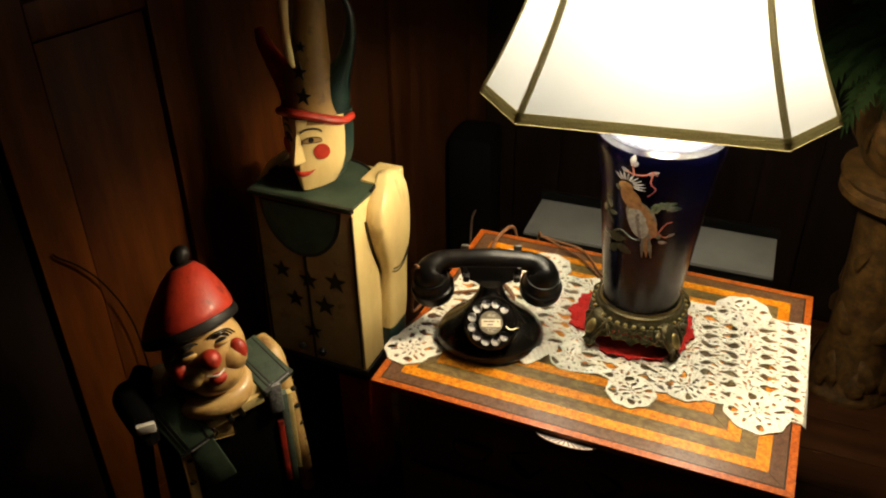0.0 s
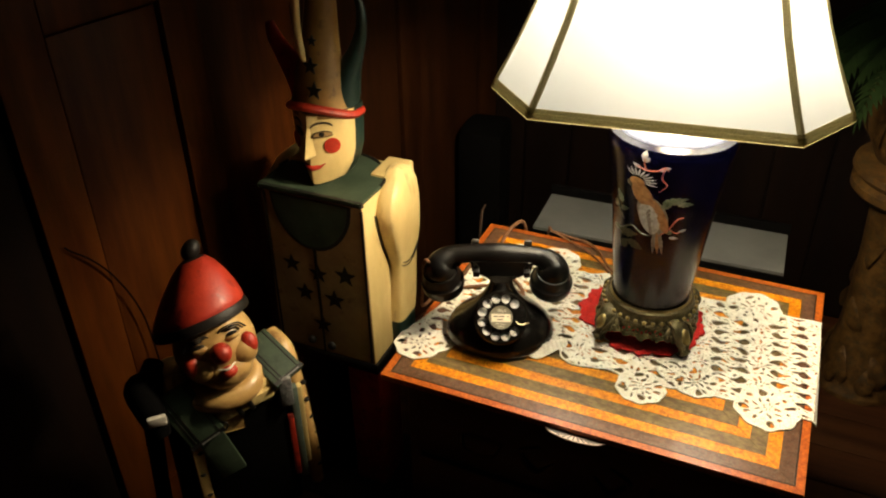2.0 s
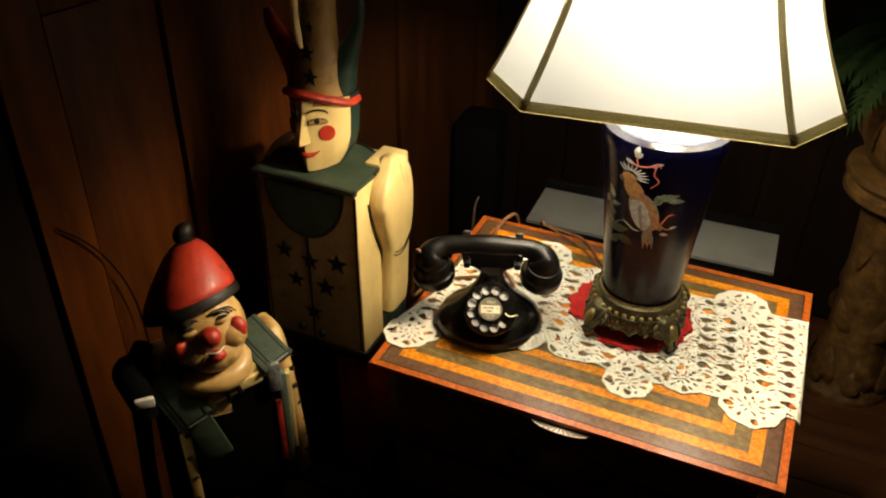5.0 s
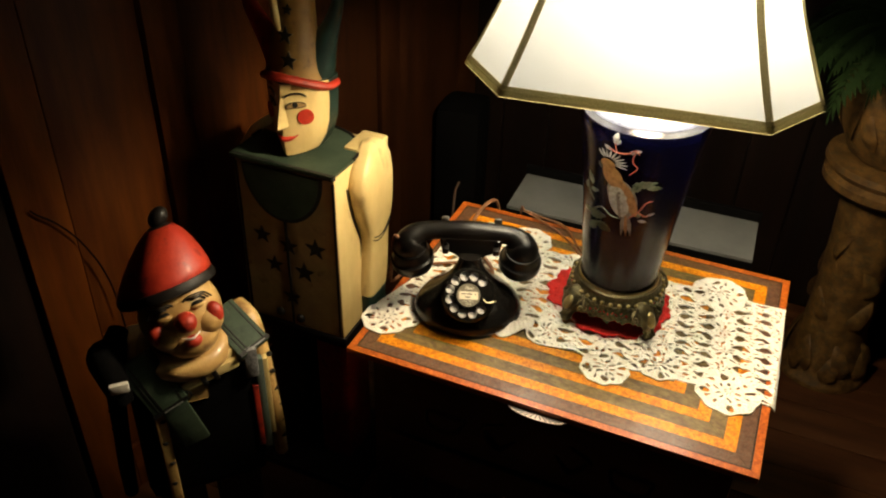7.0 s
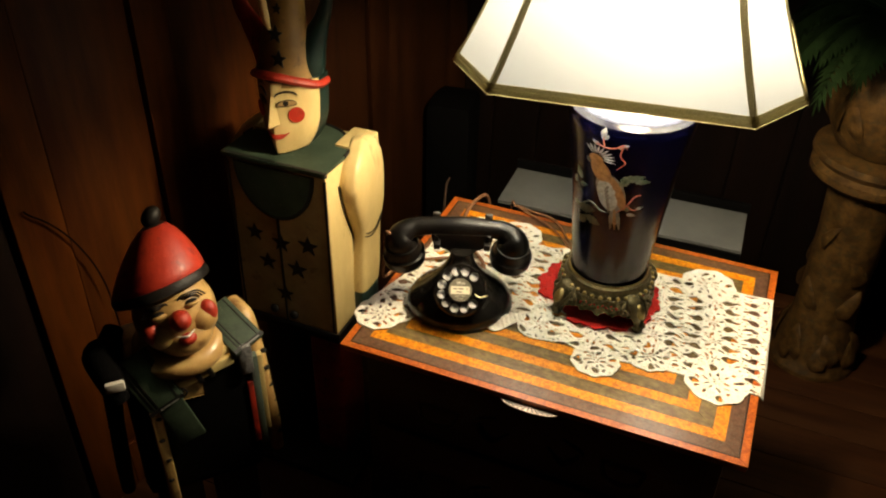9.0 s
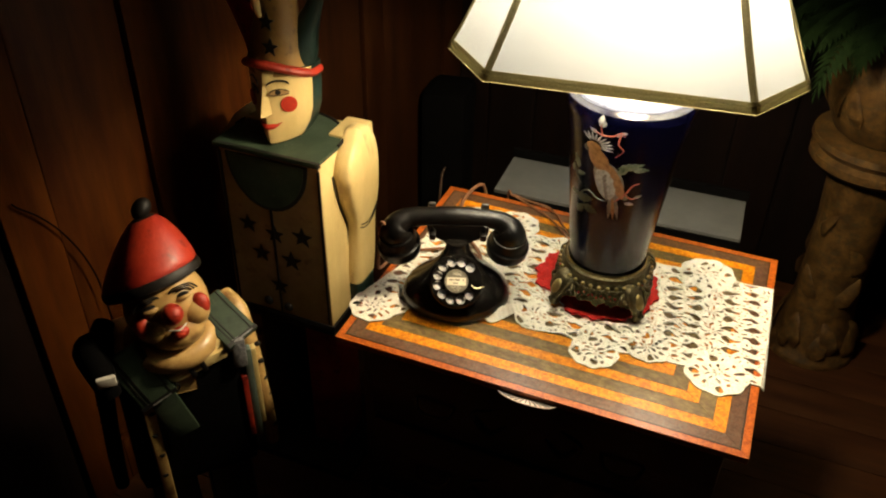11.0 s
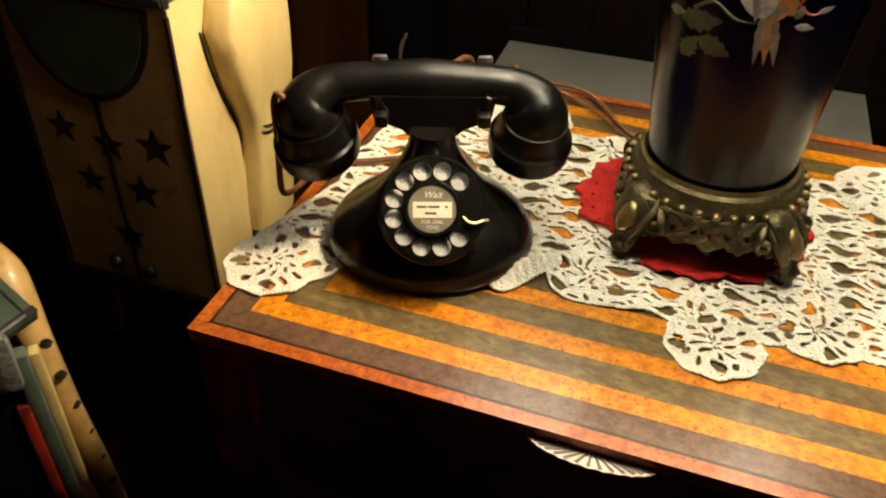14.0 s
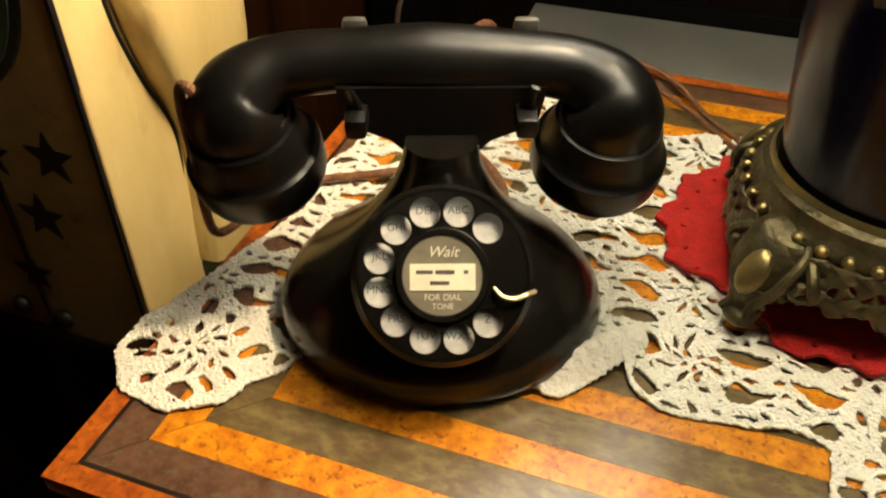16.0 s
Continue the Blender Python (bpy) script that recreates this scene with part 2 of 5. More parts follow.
def glide(pts, steps=6):
    """A smooth line through points."""
    P = [Vector(p) for p in pts]
    P = [2 * P[0] - P[1]] + P + [2 * P[-1] - P[-2]]
    out = []
    for i in range(1, len(P) - 2):
        for s in range(steps):
            t = s / steps
            a, b, c, d = P[i - 1], P[i], P[i + 1], P[i + 2]
            out.append(0.5 * (2 * b + (c - a) * t + (2 * a - 5 * b + 4 * c - d) * t * t + (3 * b - a - 3 * c + d) * t ** 3))
    return out + [P[-2]]


def tube(bm, pts, radii, n=10, mi=0, m=None, steps=6, flat=1.0):
    """A rounded bar along a smooth line, its radius gliding between those given."""
    k, v = len(bm.faces), len(bm.verts)
    line = glide(pts, steps) if steps else [Vector(p) for p in pts]
    rs = np.interp(np.linspace(0, 1, len(line)), np.linspace(0, 1, len(radii)), radii).tolist()
    up = Vector((0.123, 0.35, 0.93))
    rings = []
    for i, p in enumerate(line):
        d = (line[min(i + 1, len(line) - 1)] - line[max(i - 1, 0)]).normalized()
        side = d.cross(up)
        side = (side if side.length > 1e-4 else d.cross(Vector((1, 0, 0)))).normalized()
        up = side.cross(d).normalized()
        rings.append([bm.verts.new(p + rs[i] * (math.cos(2 * math.pi * q / n) * side + flat * math.sin(2 * math.pi * q / n) * up)) for q in range(n)])
    for a, b in zip(rings, rings[1:]):
        for q in range(n):
            bm.faces.new((a[q], a[(q + 1) % n], b[(q + 1) % n], b[q]))
    bm.faces.new(rings[0][::-1])
    bm.faces.new(rings[-1])
    ends(bm, k, mi, m, v)


def plate(bm, outline, z0, z1, mi=0, m=None):
    """A flat plate with the given outline, from z0 to z1."""
    k, v = len(bm.faces), len(bm.verts)
    lo = [bm.verts.new((x, y, z0)) for x, y in outline]
    hi = [bm.verts.new((x, y, z1)) for x, y in outline]
    bm.faces.new(lo[::-1])
    bm.faces.new(hi)
    for i in range(len(lo)):
        j = (i + 1) % len(lo)
        bm.faces.new((lo[i], lo[j], hi[j], hi[i]))
    ends(bm, k, mi, m, v)


def ring_of(n, r, a0=0.0, ry=None):
    return [(r * math.cos(a0 + 2 * math.pi * i / n), (ry or r) * math.sin(a0 + 2 * math.pi * i / n)) for i in range(n)]


def star(r, inner=0.42, a0=math.pi / 2):
    return [((r if i % 2 == 0 else r * inner) * math.cos(a0 + math.pi * i / 5), (r if i % 2 == 0 else r * inner) * math.sin(a0 + math.pi * i / 5)) for i in range(10)]


def mesh_of(name, bm, mats, smooth=40):
    bmesh.ops.recalc_face_normals(bm, faces=bm.faces)
    me = bpy.data.meshes.new(name)
    bm.to_mesh(me)
    bm.free()
    for q in mats if isinstance(mats, (list, tuple)) else [mats]:
        me.materials.append(q)
    if smooth:
        me.polygons.foreach_set("use_smooth", [True] * len(me.polygons))
        me.set_sharp_from_angle(angle=radians(smooth))
    return me


def part(name, bm, mats, parent, label="", at=None, smooth=40):
    ob = new(name, bm if isinstance(bm, bpy.types.Mesh) else mesh_of(name, bm, mats, smooth))
    ob.parent = parent
    if at is not None:
        ob.matrix_basis = at
    return tagged(ob, label)


def thing(name, label, category, at, group="", kind=""):
    ob = new(name)
    ob.matrix_basis = at
    ob.empty_display_size = 0.05
    return tagged(ob, label, category, group, kind)


def solid(name, bm, mats, label, category, at=None, group="", kind="", smooth=40):
    ob = new(name, mesh_of(name, bm, mats, smooth))
    if at is not None:
        ob.matrix_basis = at
    return tagged(ob, label, category, group, kind)


def words(name, text, size, material, parent, at, label="", slant=0.0):
    cu = bpy.data.curves.new(name, "FONT")
    cu.body, cu.size, cu.extrude, cu.align_x, cu.align_y = text, size, 0.0001, "CENTER", "CENTER"
    cu.shear = slant
    tmp = bpy.data.objects.new(name, cu)
    scene.collection.objects.link(tmp)
    bpy.context.view_layer.update()
    me = bpy.data.meshes.new_from_object(tmp.evaluated_get(bpy.context.evaluated_depsgraph_get()))
    bpy.data.objects.remove(tmp)
    me.materials.clear()
    me.materials.append(material)
    return part(name, me, None, parent, label, at)


# ---- structure ----
def slab(name, c, s, material, label):
    bm = bmesh.new()
    box(bm, c, s)
    return solid(name, bm, material, label, name.split("_")[0], kind="structure", smooth=0)


floor = slab("floor", (0.6, -0.4, -0.03), (3.6, 4.0, 0.06), M["carcass"], "dark brown polished wooden board floor")
ceiling = slab("ceiling", (0.6, -0.4, 2.44), (3.6, 4.0, 0.08), M["ceiling"], "plain dim plaster ceiling above the room")
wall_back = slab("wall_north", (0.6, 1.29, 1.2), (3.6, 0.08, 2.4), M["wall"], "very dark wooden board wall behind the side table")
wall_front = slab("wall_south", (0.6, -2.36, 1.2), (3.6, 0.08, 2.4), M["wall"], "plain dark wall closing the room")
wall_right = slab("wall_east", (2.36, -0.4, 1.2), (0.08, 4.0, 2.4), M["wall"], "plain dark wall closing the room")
# floor boards and wall boards are pieces of the floor and wall
bm = bmesh.new()
box(bm, (0, 0, 0), (3.4, 0.108, 0.012), bevel=0.0015)
plank = mesh_of("plank", bm, M["floor"], 30)
for i in range(30):
    part("plank", plank, None, floor, at=pose(0.6 + 0.05 * math.sin(i * 2.3), -1.95 + i * 0.11, 0.003))
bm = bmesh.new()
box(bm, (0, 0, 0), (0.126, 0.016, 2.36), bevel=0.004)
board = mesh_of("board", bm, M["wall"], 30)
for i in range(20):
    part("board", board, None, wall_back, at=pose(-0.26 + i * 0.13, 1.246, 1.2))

# panelled wooden wall beside the figures: x runs along it, -y faces the room
WL = pose(-0.52, 0.024, 0, 0, 0, 77.9)
bm = bmesh.new()
box(bm, (-0.55, 0.05, 1.2), (3.7, 0.06, 2.4))
wall_left = solid("wall_west", bm, M["wall"], "dark stained wooden panel wall behind the figures", "wall", WL, kind="structure", smooth=0)


def wall_piece(name, x0, x1, z0, z1, y0, y1, bevel=0.004, material="panel"):
    bm = bmesh.new()
    box(bm, ((x0 + x1) / 2, (y0 + y1) / 2, (z0 + z1) / 2), (x1 - x0, y1 - y0, z1 - z0), bevel=bevel)
    return part(name, bm, M[material], wall_left)


STILES = [(-0.085, 0.0), (0.20, 0.27), (0.50, 0.57), (0.80, 0.87), (1.12, 1.2)]
# Stiles and panels beyond the jester take the tone with shade in it.
for x0, x1 in STILES:
    wall_piece("stile", x0, x1, 0, 2.4, -0.002, 0.02, material="panel" if x0 < 0.4 else "panel_shade")
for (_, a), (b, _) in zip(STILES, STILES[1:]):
    tone = "panel" if a < 0.4 else "panel_shade"
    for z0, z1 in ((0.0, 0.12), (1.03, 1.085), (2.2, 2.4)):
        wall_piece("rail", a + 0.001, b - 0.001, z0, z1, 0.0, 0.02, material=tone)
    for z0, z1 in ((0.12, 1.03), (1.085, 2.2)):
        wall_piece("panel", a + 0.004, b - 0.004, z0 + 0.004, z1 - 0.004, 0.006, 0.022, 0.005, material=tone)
# The dark at this near end is put into the panels' near-black colour.
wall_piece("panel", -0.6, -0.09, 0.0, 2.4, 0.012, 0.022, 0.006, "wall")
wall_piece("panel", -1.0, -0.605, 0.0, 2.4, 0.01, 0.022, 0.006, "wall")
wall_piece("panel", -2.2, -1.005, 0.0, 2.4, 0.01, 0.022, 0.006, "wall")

# ---- the side table ----
TX, TY, TZ = 0.580, 0.453, 0.60
FY = -0.003
table = thing("side_table", "small wooden side table with striped amber and grey-brown inlaid top", "side table", pose(0, 0, 0))
bm = bmesh.new()
box(bm, (TX / 2, TY / 2 + FY, TZ - 0.0065), (TX, TY, 0.009), bevel=0.002)
top = part("tabletop", bm, M["border"], table, "red-brown edged top slab")


def mitred(x0, y0, x1, y1, w, gap=0.00015):
    """The four mitred strips of one frame of inlay, as outlines."""
    g = gap
    return [
        [(x0 + g, y0), (x1 - g, y0), (x1 - w - g, y0 + w), (x0 + w + g, y0 + w)],
        [(x0 + g, y1), (x0 + w + g, y1 - w), (x1 - w - g, y1 - w), (x1 - g, y1)],
        [(x0, y0 + g), (x0 + w, y0 + w + g), (x0 + w, y1 - w - g), (x0, y1 - g)],
        [(x1, y0 + g), (x1, y1 - g), (x1 - w, y1 - w - g), (x1 - w, y0 + w + g)],
    ]


d = 0.0
BANDS = [("border", 0.0108), ("line", 0.0022), ("wine", 0.0195), ("amber", 0.0178)] + [("umber", 0.0222), ("amber", 0.0178)] * 3 + [("umber", 0.0222)]
for kind_, w in BANDS:
    for o in mitred(d, d, TX - d, TY - d, w - 0.0002):
        bm = bmesh.new()
        plate(bm, o, -0.002, 0.0)
        part("inlay_strip", bm, M[kind_], top, at=pose(0, FY, TZ), smooth=0)
    d += w
bm = bmesh.new()
plate(bm, [(d, d), (TX - d, d), (TX - d, TY - d), (d, TY - d)], -0.002, 0.0)
part("inlay_strip", bm, M["amber"], top, at=pose(0, FY, TZ), smooth=0)
bm = bmesh.new()
box(bm, (TX / 2, 0.230, 0.339), (TX - 0.05, 0.40, 0.50), bevel=0.004)
part("body", bm, M["carcass"], table, "very dark wooden carcass")
for x in (0.045, TX - 0.045):
    for y in (0.05, 0.41):
        bm = bmesh.new()
        lathe(bm, [(0, 0), (0.016, 0), (0.024, 0.02), (0.02, 0.05), (0.028, 0.09), (0, 0.09)], 16)
        part("foot", bm, M["carcass"], table, at=pose(x, y, 0.0))
for z0, z1 in ((0.44, 0.572), (0.275, 0.43), (0.11, 0.265)):
    bm = bmesh.new()
    box(bm, (TX / 2, 0.0245, (z0 + z1) / 2), (TX - 0.09, 0.014, z1 - z0), bevel=0.005)
    drawer = part("drawer", bm, M["carcass"], table)
    for sx in (-1, 1):
        bm = bmesh.new()
        cx, cz = TX / 2 + sx * 0.14, (z0 + z1) / 2
        tube(bm, [(cx - 0.03, 0.016, cz), (cx - 0.022, 0.004, cz - 0.012), (cx, 0.001, cz - 0.017), (cx + 0.022, 0.004, cz - 0.012), (cx + 0.03, 0.016, cz)], [0.003, 0.004, 0.003], 8)
        part("handle", bm, M["brass"], drawer, "dull brass bail handle")
    for s in (-1, 1):
        bm = bmesh.new()
        tube(bm, [(TX / 2 + s * 0.05, 0.017, cz + 0.02), (TX / 2 + s * 0.08, 0.016, cz), (TX / 2 + s * 0.055, 0.016, cz - 0.03), (TX / 2 + s * 0.03, 0.017, cz - 0.005)], [0.002, 0.006, 0.002], 8)
        part("carving", bm, M["carcass"], drawer)
# half-round ivory fan below the front edge
bm = bmesh.new()
half = [(0.043 * math.cos(math.pi + math.pi * i / 28) , 0.0150 * math.sin(math.pi + math.pi * i / 28) * (1 + 0.03 * math.cos(i * math.pi))) for i in range(29)]
plate(bm, [(0.043, 0.03), (-0.043, 0.03)] + half, -0.0022, 0.0, 0)
fan = part("fan_inlay", bm, M["ivory"], table, "ivory fan-shaped inlay with dark ribs", at=pose(0.292, 0.0, 0.5912))
for i in range(1, 16):
    a = math.pi + math.pi * i / 16
    ca, sa = math.cos(a), math.sin(a)
    p0, p1 = Vector((0.010 * ca, 0.0035 * sa)), Vector((0.040 * ca, 0.0138 * sa))
    q = Vector((-sa, ca)) * 0.0013
    bm = bmesh.new()
    plate(bm, [(p0 - q * 0.4)[:], (p1 - q)[:], (p1 + q)[:], (p0 + q * 0.4)[:]], 0.0, 0.0005)
    part("fan_rib", bm, M["ink"], fan, smooth=0)


# ---- lace runner ----
def capsule(X, Y, a, b, r):
    ax, ay, bx, by = *a, *b
    t = np.clip(((X - ax) * (bx - ax) + (Y - ay) * (by - ay)) / max((bx - ax) ** 2 + (by - ay) ** 2, 1e-9), 0, 1)
    return np.hypot(X - ax - t * (bx - ax), Y - ay - t * (by - ay)) - r


def oblong(X, Y, x0, y0, x1, y1):
    return np.maximum(np.abs(X - (x0 + x1) / 2) - (x1 - x0) / 2, np.abs(Y - (y0 + y1) / 2) - (y1 - y0) / 2)


def fields_to_mesh(name, F, x0, y0, h, lift, material):
    """A thin sheet where the field is above zero, its outline cut smoothly across the cells."""
    ny, nx = F.shape
    verts, index, faces = [], {}, []

    def corner(i, j):
        k = ("c", i, j)
        if k not in index:
            index[k] = len(verts)
            x, y = x0 + j * h, y0 + i * h
            verts.append((x, y, lift(x, y)))
        return index[k]

    def edge(i, j, k2, l2):
        k = ("e", *min((i, j), (k2, l2)), *max((i, j), (k2, l2)))
        if k not in index:
            a, b = F[i, j], F[k2, l2]
            t = a / (a - b)
            index[k] = len(verts)
            x, y = x0 + (j + t * (l2 - j)) * h, y0 + (i + t * (k2 - i)) * h
            verts.append((x, y, lift(x, y)))
        return index[k]

    S = F > 0
    busy = S[:-1, :-1] | S[1:, :-1] | S[:-1, 1:] | S[1:, 1:]
    for i, j in zip(*np.nonzero(busy)):
        cs = ((i, j), (i, j + 1), (i + 1, j + 1), (i + 1, j))
        loop = []
        for q in range(4):
            a, b = cs[q], cs[(q + 1) % 4]
            if S[a]:
                loop.append(corner(*a))
            if S[a] != S[b]:
                loop.append(edge(*a, *b))
        if len(loop) >= 3:
            faces.append(loop)
    me = bpy.data.meshes.new(name)
    me.from_pydata(verts, [], faces)
    me.materials.append(material)
    me.polygons.foreach_set("use_smooth", [True] * len(me.polygons))
    return me


H = 0.00092
gx, gy = np.arange(-0.03, 0.60, H), np.arange(0.03, 0.43, H)
X, Y = np.meshgrid(gx, gy)
LOBES = [(0.0235, 0.083, 0.0385), (0.354, 0.113, 0.035), (0.424, 0.153, 0.033), (0.522, 0.137, 0.044), (0.478, 0.362, 0.043), (0.150, 0.372, 0.042), (0.290, 0.350, 0.036)]
wav = 0.0035 * np.sin(X * 150) + 0.003 * np.sin(Y * 140 + 1)
body_d = np.minimum.reduce([
    oblong(X + 0.03 * (Y - 0.25), Y, 0.395, 0.133, 0.583, 0.362),
    oblong(X, Y, 0.262, 0.128, 0.40, 0.365) + wav * 0.6,
    capsule(X, Y, (0.330, 0.160), (0.385, 0.155), 0.030),
    capsule(X, Y, (0.252, 0.150), (0.285, 0.155), 0.028),
    capsule(X, Y, (0.194, 0.124), (0.226, 0.164), 0.0115),
    capsule(X, Y, (0.10, 0.17), (0.10, 0.33), 0.075) + wav,
    capsule(X, Y, (0.034, 0.105), (0.075, 0.24), 0.041),
    capsule(X, Y, (0.12, 0.25), (0.30, 0.26), 0.105) + wav,
    *[np.hypot(X - a, Y - b) - r * (1 + 0.03 * np.cos(9 * np.arctan2(Y - b, X - a))) for a, b, r in LOBES],
])
cover = -body_d + 0.0007 * np.sin(X * 1050) * np.sin(Y * 1000 + 0.6)
jx, jy = X + 0.0022 * np.sin(Y * 210 + 3 * np.sin(X * 90)), Y + 0.0022 * np.sin(X * 190 + 2 * np.sin(Y * 70))


def lattice(X, Y, sx, sy, rx, ry, ox=0.0, oy=0.0):
    """Above zero inside oval holes on a staggered lattice, in metres."""
    row = np.floor((Y - oy) / sy)
    u = (X - ox - 0.5 * sx * (row % 2)) / sx
    u = (u - np.floor(u) - 0.5) * sx
    v = ((Y - oy) / sy - row - 0.5) * sy
    return (1 - np.sqrt((u / rx) ** 2 + (v / ry) ** 2)) * min(rx, ry)


def petals(du, dv, count, at_r, length, width, twist):
    """Above zero inside a ring of radial slits."""
    rad, ang = np.hypot(du, dv), np.arctan2(dv, du)
    st = 2 * math.pi / count
    p = (np.floor((ang + twist) / st) + 0.5) * st - twist
    return (1 - np.hypot((rad * np.cos(ang - p) - at_r) / length, rad * np.sin(ang - p) / width)) * min(length, width)


small = lattice(jx, jy, 0.0098, 0.0080, 0.0030, 0.0018)
# columns of round flower motifs, and between them two staggered columns of large drop-shaped holes
PITCH = 0.085
col_u = jx + 0.10 * (jy - 0.25) - 0.500
col_k = np.floor(col_u / PITCH + 0.5)
du = col_u - PITCH * col_k
fv = (jy - 0.137) / 0.045 + 0.5 * (np.abs(col_k) % 2)
dv = (fv - np.floor(fv + 0.5)) * 0.045
flower = np.maximum(petals(du, dv, 9, 0.0125, 0.0044, 0.0021, 0.2), petals(du, dv, 6, 0.0052, 0.0026, 0.0013, 0.0))
holes = np.where(np.hypot(du, dv) < 0.0195, flower, small)
for cx, shift, s_ in ((0.0275, 0.0, 1), (-0.0275, 0.5, -1)):
    hv = jy / 0.0225 + shift
    hy = (hv - np.floor(hv) - 0.5) * 0.0225
    hx = (du - cx) * s_
    big = np.maximum((1 - np.hypot(hx / 0.0135, hy / 0.0036)) * 0.0036, (1 - np.hypot((hx + 0.0035) / 0.0078, hy / 0.0068)) * 0.0068)
    holes = np.where(big > -0.0024, big, holes)
near_edge = cover < 0.0030
for a, b, r in LOBES:
    rad = np.hypot(jx - a, jy - b)
    new_holes = np.full_like(X, -1.0)
    for count, at_r, hl, hw, tw in ((9, 0.36, 0.0046, 0.0019, 0.26), (6, 0.13, 0.0024, 0.0012, 0.1), (11, 0.66, 0.0040, 0.0025, 0.0), (4, 0.72, 0.0062, 0.0044, 0.5), (34, 0.90, 0.0010, 0.0008, 0.0)):
        new_holes = np.maximum(new_holes, petals(jx - a, jy - b, count, at_r * r, hl, hw, tw))
    holes = np.where(rad < r * 0.97, new_holes, holes)
holes = np.where(near_edge, -0.003, holes)
# the gathered fold beside the telephone is worked close
holes = np.where(capsule(X, Y, (0.194, 0.124), (0.222, 0.158), 0.0105) < 0, -0.003, holes)
cloth = np.minimum(cover, -holes + 0.00035 * np.sin(X * 1900 + 2 * np.sin(Y * 300)) * np.sin(Y * 1800))


def lace_lift(x, y):
    crease = 0.014 * math.exp(-((x - y - 0.068) / 0.011) ** 2 - ((x + y - 0.354) / 0.042) ** 2) * (1 + 0.07 * math.sin(620 * (x + y))) + 0.004 * math.exp(-((x - 0.24) / 0.03) ** 2 - ((y - 0.36) / 0.02) ** 2)
    over = max(0.0, x - (TX + 0.001))
    return TZ + 0.0016 + 0.0008 * math.sin(x * 95 + 2 * math.sin(y * 60)) * math.sin(y * 83) + 0.00055 * math.sin(x * 1750 + 3 * math.sin(y * 170)) * math.sin(y * 1680) + crease - 1.2 * over


me = fields_to_mesh("lace_runner", cloth, gx[0], gy[0], H, lace_lift, M["lace"])
lace = tagged(new("lace_runner", me), "ecru crocheted lace runner with scalloped edge lying on the table", "table runner")
so = lace.modifiers.new("thick", "SOLIDIFY")
so.thickness, so.offset = 0.0017, 0.0

# red mat under the lamp
LX, LY = 0.330, 0.254
u = np.linspace(-0.125, 0.125, 150)
X, Y = np.meshgrid(u, u)
rad, ang = np.hypot(X, Y), np.arctan2(Y, X)
turn_ = np.degrees(ang) % 360
mat_f = 0.095 + 0.003 * np.cos(14 * ang) + 0.0016 * np.cos(37 * ang + 1) - 0.020 * np.exp(-(((turn_ - 231) / 20) ** 2)) - 0.006 * np.exp(-(((turn_ - 280) / 25) ** 2)) - rad
p = (np.floor(ang / (2 * math.pi / 28)) + 0.5) * (2 * math.pi / 28)
mat_f = np.minimum(mat_f, -(1 - np.hypot((rad * np.cos(ang - p) - 0.083) / 0.0018, rad * np.sin(ang - p) / 0.0016)) * 0.002)
me = fields_to_mesh("red_mat", mat_f, -0.125, -0.125, u[1] - u[0], lambda x, y: 0.0022 * math.sin(14 * math.atan2(y, x)) * min(1, (x * x + y * y) / 0.0105) ** 3, M["red_wool"])
mat_ob = tagged(new("crochet_mat", me), "round red crocheted mat under the lamp base", "mat")
mat_ob.matrix_basis = pose(0.319, 0.265, TZ + 0.0065)
so = mat_ob.modifiers.new("thick", "SOLIDIFY")
so.thickness, so.offset = 0.003, 0.0

# ---- table lamp ----
tl = thing("table_lamp", "lit table lamp with painted cobalt blue vase on brass feet", "table lamp", pose(LX, LY, TZ + 0.008))
Z0 = TZ + 0.008
VASE = [(r_, z_ * 1.035) for r_, z_ in [(0.0, 0.045), (0.052, 0.045), (0.0550, 0.052), (0.0565, 0.07), (0.0592, 0.09), (0.0645, 0.14), (0.0700, 0.19), (0.0755, 0.235), (0.0812, 0.275), (0.0862, 0.302), (0.0878, 0.312), (0.0855, 0.320), (0.074, 0.326), (0.0, 0.328)]]


def vase_r(z):
    return float(np.interp(z, [p[1] for p in VASE[1:-1]], [p[0] for p in VASE[1:-1]]))


bm = bmesh.new()
lathe(bm, VASE, 72)
vase = part("vase_body", bm, M["cobalt"], tl, "glossy cobalt blue glazed vase")
bm = bmesh.new()
lathe(bm, [(0.0, 0.3320), (0.0755, 0.3320), (0.0775, 0.3345), (0.0765, 0.3385), (0.070, 0.3440), (0.05, 0.351), (0.02, 0.354), (0.012, 0.358), (0.0, 0.358)], 48)
part("cap", bm, M["cap_glaze"], tl, "pale blue-grey domed cap")
bm = bmesh.new()
lathe(bm, [(0, 0.35), (0.009, 0.35), (0.009, 0.43), (0.016, 0.435), (0.018, 0.49), (0.0, 0.49)], 20)
part("socket", bm, M["brass"], tl)
bm = bmesh.new()
ball(bm, (0, 0, 0), 0.019, n=20)
bulb = part("bulb", bm, M["bulb"], tl, "lit light bulb", at=pose(BULB[0] - LX, BULB[1] - LY, BULB[2] + 0.062 - Z0))


def on_vase(a, z, off):
    r = vase_r(z) + off
    return (r * math.cos(a), r * math.sin(a), z)


AIM = math.atan2(-0.821 - LY, 0.471 - LX)


